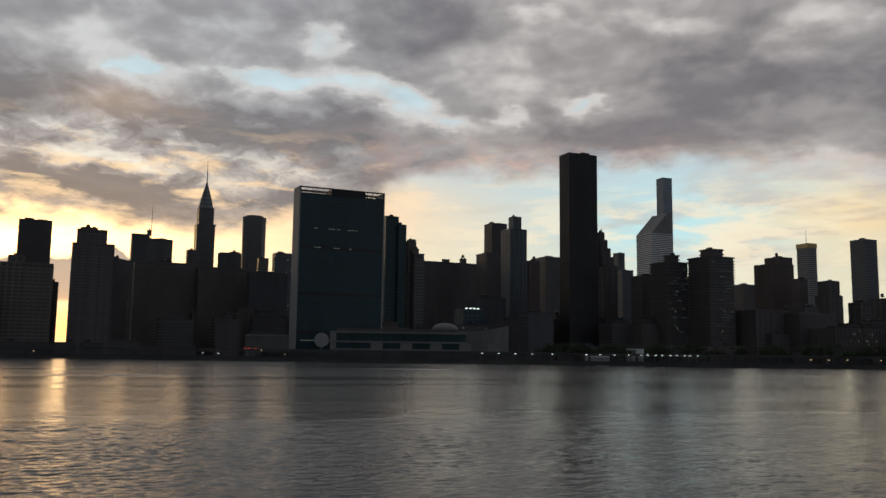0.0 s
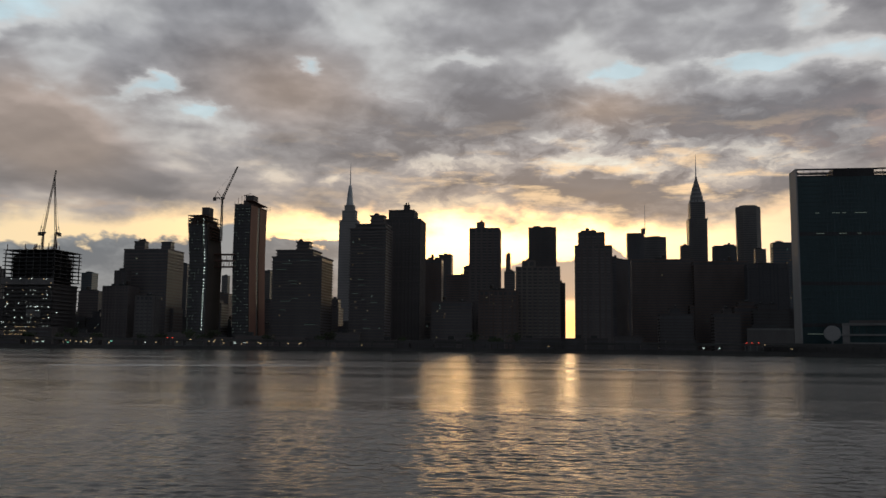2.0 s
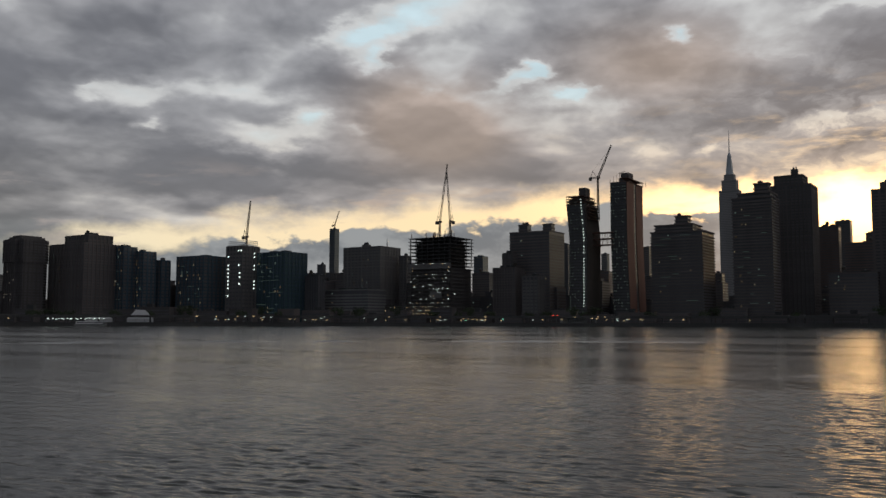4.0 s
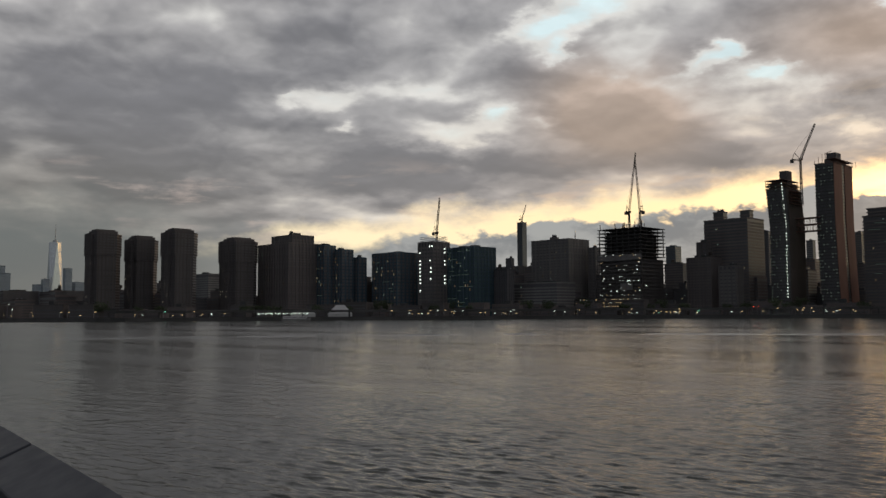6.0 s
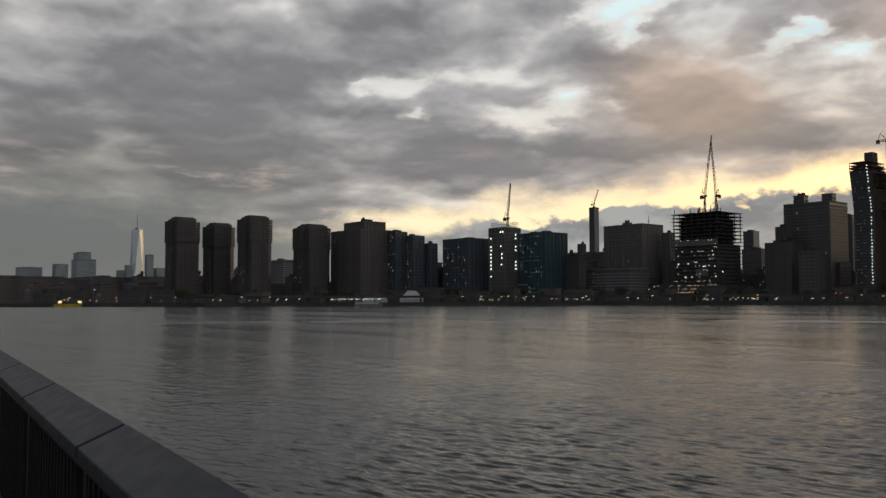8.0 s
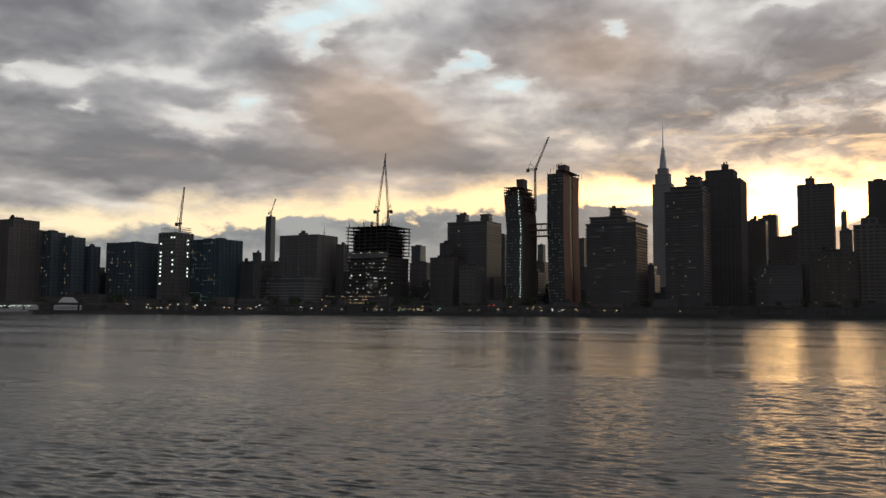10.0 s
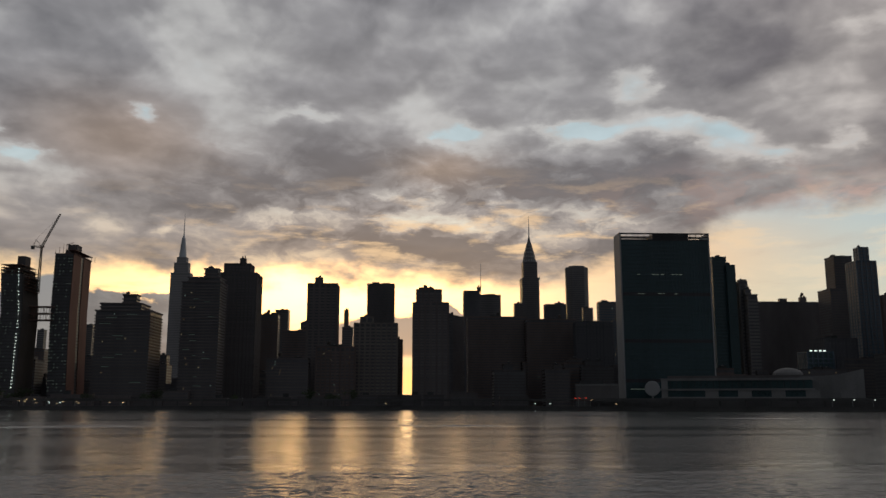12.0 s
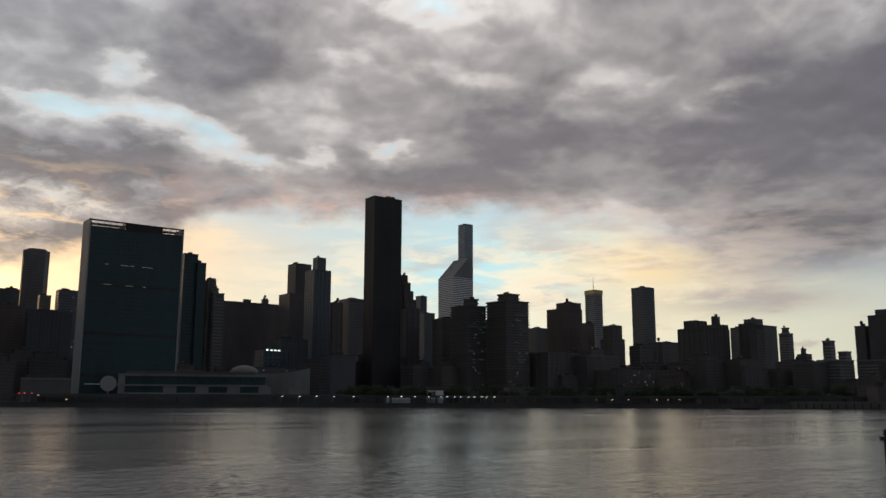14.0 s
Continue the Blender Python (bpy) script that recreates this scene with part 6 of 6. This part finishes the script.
def far_bank_lights():
    rng = random.Random(3)
    for b in (-26.4, -27.5, -28.6, -29.7, -31.0, -33.2, -34.1, -35.0, -35.9, -36.7, -37.1, -37.6, -38.0, -38.5, -38.9, -39.4, -39.7, -40.2):
        street_lamp("riverside street lamp with a cool white glow", b, bank_radius(b) + 5, 5.3, LAMP_WHITE)
    for b in (-46.8, -47.8, -48.8, -50.6, -51.3, -52.0):
        street_lamp("riverside street lamp with a warm glow", b, bank_radius(b) + 5, 3.2, LAMP_WARM)
    for b in (54.9, 55.4, 55.9, 56.3, 56.7, 57.1, 57.5, 57.9):
        street_lamp("riverside street lamp with a cool white glow", b, bank_radius(b) + 5, 2.8, LAMP_WHITE)
    for i in range(60):
        b = rng.choice((rng.uniform(20, 50), rng.uniform(-14, 52), rng.uniform(60, 75)))
        street_lamp("riverside street lamp with a warm glow", b, bank_radius(b) + rng.uniform(4, 6.5), rng.uniform(1.8, 3.6) if rng.random() < 0.7 else 5.5, rng.choice((LAMP_WARM, LAMP_WARM, LAMP_WHITE, LAMP_GREEN if rng.random() < 0.3 else LAMP_WARM)))
    for i in range(13):
        b = 54.8 + 0.26 * i + rng.uniform(-0.06, 0.06)
        street_lamp("low quayside lamp with a cool white glow", b, bank_radius(b) + 3.5, 3.4, LAMP_WHITE)
    for b, high in ((72.6, 14.0), (72.4, 8.5), (45.1, 5.0), (44.6, 5.0)):
        street_lamp("tall quayside floodlight with a bright white head", b, bank_radius(b) + 5, high, LAMP_WHITE)
    for i in range(34):
        b = rng.uniform(17, 48)
        street_lamp("riverside road lamp with a small warm glow", b, bank_radius(b) + rng.uniform(3.5, 6.5), rng.uniform(2.0, 4.5), rng.choice((LAMP_WARM, LAMP_WARM, LAMP_WHITE)))
    for b in (-11.2, -11.6, -10.9, 25.8, 26.1):
        street_lamp("traffic signal on the riverside road with a red light", b, bank_radius(b) + 6, 7.0, LAMP_RED)


far_bank_lights()


def tent(label, b, r, wide, high, ridge):
    root = thing("tent", label, "tent", *polar(b, r, LAND))
    root.rotation_euler.z = radians(b)
    bm = bmesh.new()
    side = [(-wide / 2, 3.0), (wide / 2, 3.0), (wide * ridge, high), (-wide * ridge, high)]
    prism(bm, [(a, 0, z) for a, z in side], [(a, 14, z) for a, z in side])
    bmesh.ops.recalc_face_normals(bm, faces=bm.faces)
    part("canopy", bm, TENT, root)
    bm = bmesh.new()
    for u in (-0.48, -0.16, 0.16, 0.48):
        rod(bm, (u * wide, 0.4, -0.2), (u * wide, 0.4, 3.2), 0.15, 5)
    part("poles", bm, STEEL, root)
    bm = bmesh.new()
    box(bm, -wide / 2 + 0.4, wide / 2 - 0.4, 1.0, 13, 0, 3.0)
    part("wall", bm, TENT, root)


tent("white canvas event tent with a flat ridge on the quay", 52.6, 838, 24, 11.5, 0.17)
tent("long low white canvas tent on the quay", 55.0, 836, 24, 4.6, 0.4)
tent("lit ferry landing with a low white canopy", 24.7, 832, 26, 5.4, 0.42)
tent("small white marquee in the riverside park", -36.4, 760, 15, 11.0, 0.49)
tent("low white marquee in the riverside park", -34.0, 762, 22, 6.0, 0.4)


def pier_and_boats():
    pier = thing("pier", "long low grey timber pier standing in the river", "pier", *polar(-61.6, 640))
    pier.rotation_euler.z = radians(-61.6)
    bm = bmesh.new()
    box(bm, -34, 60, 0, 12, 0.8, 5.3)
    part("deck", bm, STONE, pier)
    me = box_mesh("pile", 0.8, 0.8, 5.0, TIMBER)
    for i in range(20):
        shared("pile", me, pier, -33.5 + i * 4.9, -0.5, -1)
    boat = thing("boat", "small dark work boat on the river", "boat", *polar(-55.95, 610))
    boat.rotation_euler.z = radians(-55)
    bm = bmesh.new()
    prism(bm, [(-8, -2, -0.6), (7, -2, -0.6), (9, 0, -0.6), (7, 2, -0.6), (-8, 2, -0.6)], [(-8.5, -2.4, 1.2), (8, -2.4, 1.4), (11.5, 0, 2.0), (8, 2.4, 1.4), (-8.5, 2.4, 1.2)])
    part("hull", bm, BLACK, boat)
    bm = bmesh.new()
    box(bm, -3, 2.5, -1.5, 1.5, 1.2, 3.4)
    box(bm, -2, 1.5, -1.3, 1.3, 3.4, 4.4)
    cabin = part("cabin", bm, DARK, boat)
    for u in (-2.2, -0.6, 1.0):
        bm = bmesh.new()
        box(bm, u, u + 1.0, -1.56, -1.5, 2.2, 3.0)
        part("window", bm, GLASS, cabin)
    bm = bmesh.new()
    rod(bm, (-1, 0, 4.3), (-1, 0, 7), 0.1, 5)
    part("mast", bm, STEEL, boat)
    taxi = thing("water_taxi", "yellow water taxi with two bright lamps at the quay", "boat", *polar(73.9, bank_radius(73.9) - 12))
    taxi.rotation_euler.z = radians(73.9)
    bm = bmesh.new()
    prism(bm, [(-15, -3, -0.6), (13, -3, -0.6), (17, 0, -0.6), (13, 3, -0.6), (-15, 3, -0.6)], [(-15.5, -3.4, 2.2), (14, -3.4, 2.5), (20, 0, 3.2), (14, 3.4, 2.5), (-15.5, 3.4, 2.2)])
    part("hull", bm, YELLOW, taxi)
    bm = bmesh.new()
    box(bm, -12, 8, -2.6, 2.6, 2.2, 5.2)
    box(bm, 2, 7, -2.0, 2.0, 5.2, 7.4)
    house = part("cabin", bm, DARK, taxi)
    me = box_mesh("window", 2.2, 0.1, 1.2, GLASS)
    for i in range(6):
        shared("window", me, house, -10.4 + 3.3 * i, -2.64, 3.2)
    me = box_mesh("lamp", 3.4, 0.5, 2.4, LAMP_WARM)
    for u in (-9.5, 9.0):
        shared("lamp", me, taxi, u, -3.0, 3.4)
    for b, long in ((55.7, 20.0), (55.0, 12.0)):
        ferry = thing("ferry", "small white passenger ferry moored at the quay", "boat", *polar(b, bank_radius(b) - 9), 0, "moored ferries")
        ferry.rotation_euler.z = radians(b)
        bm = bmesh.new()
        h = long / 2
        prism(bm, [(-h, -2.6, -0.6), (h * 0.8, -2.6, -0.6), (h, 0, -0.6), (h * 0.8, 2.6, -0.6), (-h, 2.6, -0.6)], [(-h, -3, 1.9), (h * 0.85, -3, 2.1), (h * 1.15, 0, 2.6), (h * 0.85, 3, 2.1), (-h, 3, 1.9)])
        part("hull", bm, PALE, ferry)
        bm = bmesh.new()
        box(bm, -h * 0.85, h * 0.55, -2.3, 2.3, 1.9, 4.1)
        deck = part("cabin", bm, TENT, ferry, "white deckhouse")
        bm = bmesh.new()
        box(bm, -h * 0.8, h * 0.5, -2.36, -2.3, 2.7, 3.5)
        part("window", bm, GLASS, deck)
        bm = bmesh.new()
        rod(bm, (0, 0, 4.0), (0, 0, 7.5), 0.1, 5)
        part("mast", bm, STEEL, ferry)
    pile = thing("mooring_pile", "dark tarred timber mooring pile standing in the water", "pile", *polar(-64.05, 70))
    bm = bmesh.new()
    for u, v in ((0, 0), (0.5, 0.1), (0.2, 0.45)):
        rod(bm, (u * 0.8, v * 0.8, -1.5), (u * 0.5 + 0.1, v * 0.5 + 0.1, 3.1), 0.3, 10, 0.27)
    part("timber", bm, TIMBER, pile)
    bm = bmesh.new()
    prism(bm, ring(0.22, 0.22, 2.3, 0.66, 12), ring(0.22, 0.22, 2.6, 0.66, 12))
    part("iron_band", bm, BLACK, pile)


pier_and_boats()


# ---------------------------------------------------------------- the viewer's pier: deck and sloping-capped parapet
def near_pier():
    bm = bmesh.new()
    box(bm, -30, 30, -12, 0.35, 2.9, 3.38)
    ob = new("pier_deck", mesh_of("pier_deck", bm, CONCRETE))
    ob.rotation_euler.z = radians(-TURN_RAIL)
    tagged(ob, "grey concrete pier deck under the viewer", "pier", kind="structure")
    rail = thing("parapet", "dark metal pier parapet with a wide sloping blue-grey cap", "railing", 0, 0, 0)
    rail.rotation_euler.z = radians(-TURN_RAIL)
    outer, inner, zo, zi = RAIL
    long = 2.1
    bm = bmesh.new()
    side = [(outer, zo), (inner, zi), (inner, zi - 0.05), (inner + 0.02, zi - 0.05), (outer, zo - 0.05)]
    prism(bm, [(-long / 2 + 0.02, a, z) for a, z in side], [(long / 2 - 0.02, a, z) for a, z in side])
    bmesh.ops.recalc_face_normals(bm, faces=bm.faces)
    bmesh.ops.bevel(bm, geom=bm.edges[:], offset=0.004, segments=1, affect="EDGES")
    cap = mesh_of("cap_panel", bm, CAPPING)
    post = box_mesh("post", 0.05, 0.05, zi - 3.45, BLACK)
    bar = box_mesh("baluster", 0.016, 0.03, zi - 3.56, BLACK)
    for i in range(-7, 6):
        x = RAIL_JOINT + (i + 0.5) * long
        shared("cap_panel", cap, rail, x, 0, 0)
        shared("post", post, rail, x - long / 2, inner + 0.06, 3.38)
        for k in range(17 if i < 1 else 0):
            shared("baluster", bar, rail, x - long / 2 + 0.11 * (k + 0.7), inner + 0.05, 3.5)
    for z in (3.46, zi - 0.1):
        bm = bmesh.new()
        box(bm, RAIL_JOINT - 7 * long, RAIL_JOINT + 6 * long, inner + 0.03, inner + 0.075, z, z + 0.04)
        part("bottom_rail" if z < 3.6 else "top_rail", bm, BLACK, rail)
    bm = bmesh.new()
    box(bm, RAIL_JOINT - 7 * long, RAIL_JOINT + 6 * long, outer - 0.03, outer - 0.015, 3.3, zo - 0.05)
    part("back_panel", bm, BLACK, rail)


TURN_RAIL = 8.2
RAIL = (0.555, 0.367, 4.50, 4.42)
RAIL_JOINT = -4.02
near_pier()


def laboratory_windows():
    x0, x1, y0, deep, top = [(-721.2, -695.8, 662, 25.5, 86.8)][0]
    root = thing("office_tower", "stone-clad laboratory tower with bright lit windows", "building", (x0 + x1) / 2, y0 + deep / 2)
    storeys(root, (x0, x1, y0, deep, top), "core", LAND)
    me = box_mesh("lit_window", 1.7, 0.3, 1.5, LAMP_WHITE)
    s = deep / 2
    for z in (74, 64.5, 60.5, 56, 52, 47.5, 43.5, 39.5, 31):
        shared("lit_window", me, root, x0 + 4 - root.location.x, -s - 0.5, z)
    for z in (78, 74, 64.5, 60.5, 47.5, 43.5, 39.5):
        shared("lit_window", me, root, x1 + 0.4 - root.location.x, s * 0.35, z)
    for u, z in ((0.78, 80.5), (0.93, 80.5), (0.8, 64.5), (0.86, 56), (0.86, 51.5), (0.84, 44)):
        shared("lit_window", me, root, x0 + u * (x1 - x0) - root.location.x, -s - 0.5, z)


laboratory_windows()


def roof_floodlights():
    """Four bright lamps on the roof of the low glass block behind the assembly hall."""
    x0, x1, y0, deep, top = [(415.6, 443.9, 883.3, 21.8, 59.7)][0]
    root = tower("glass_tower", "low teal glass block with four bright roof lamps", "green", [(x0, x1, y0, deep, top)], seed=77)
    me = box_mesh("roof_lamp", 2.6, 0.4, 1.3, LAMP_WHITE)
    for u in (0.15, 0.33, 0.5, 0.66):
        shared("roof_lamp", me, root, x0 + u * (x1 - x0) - root.location.x, -deep / 2 - 0.3, top - 0.2)


roof_floodlights()
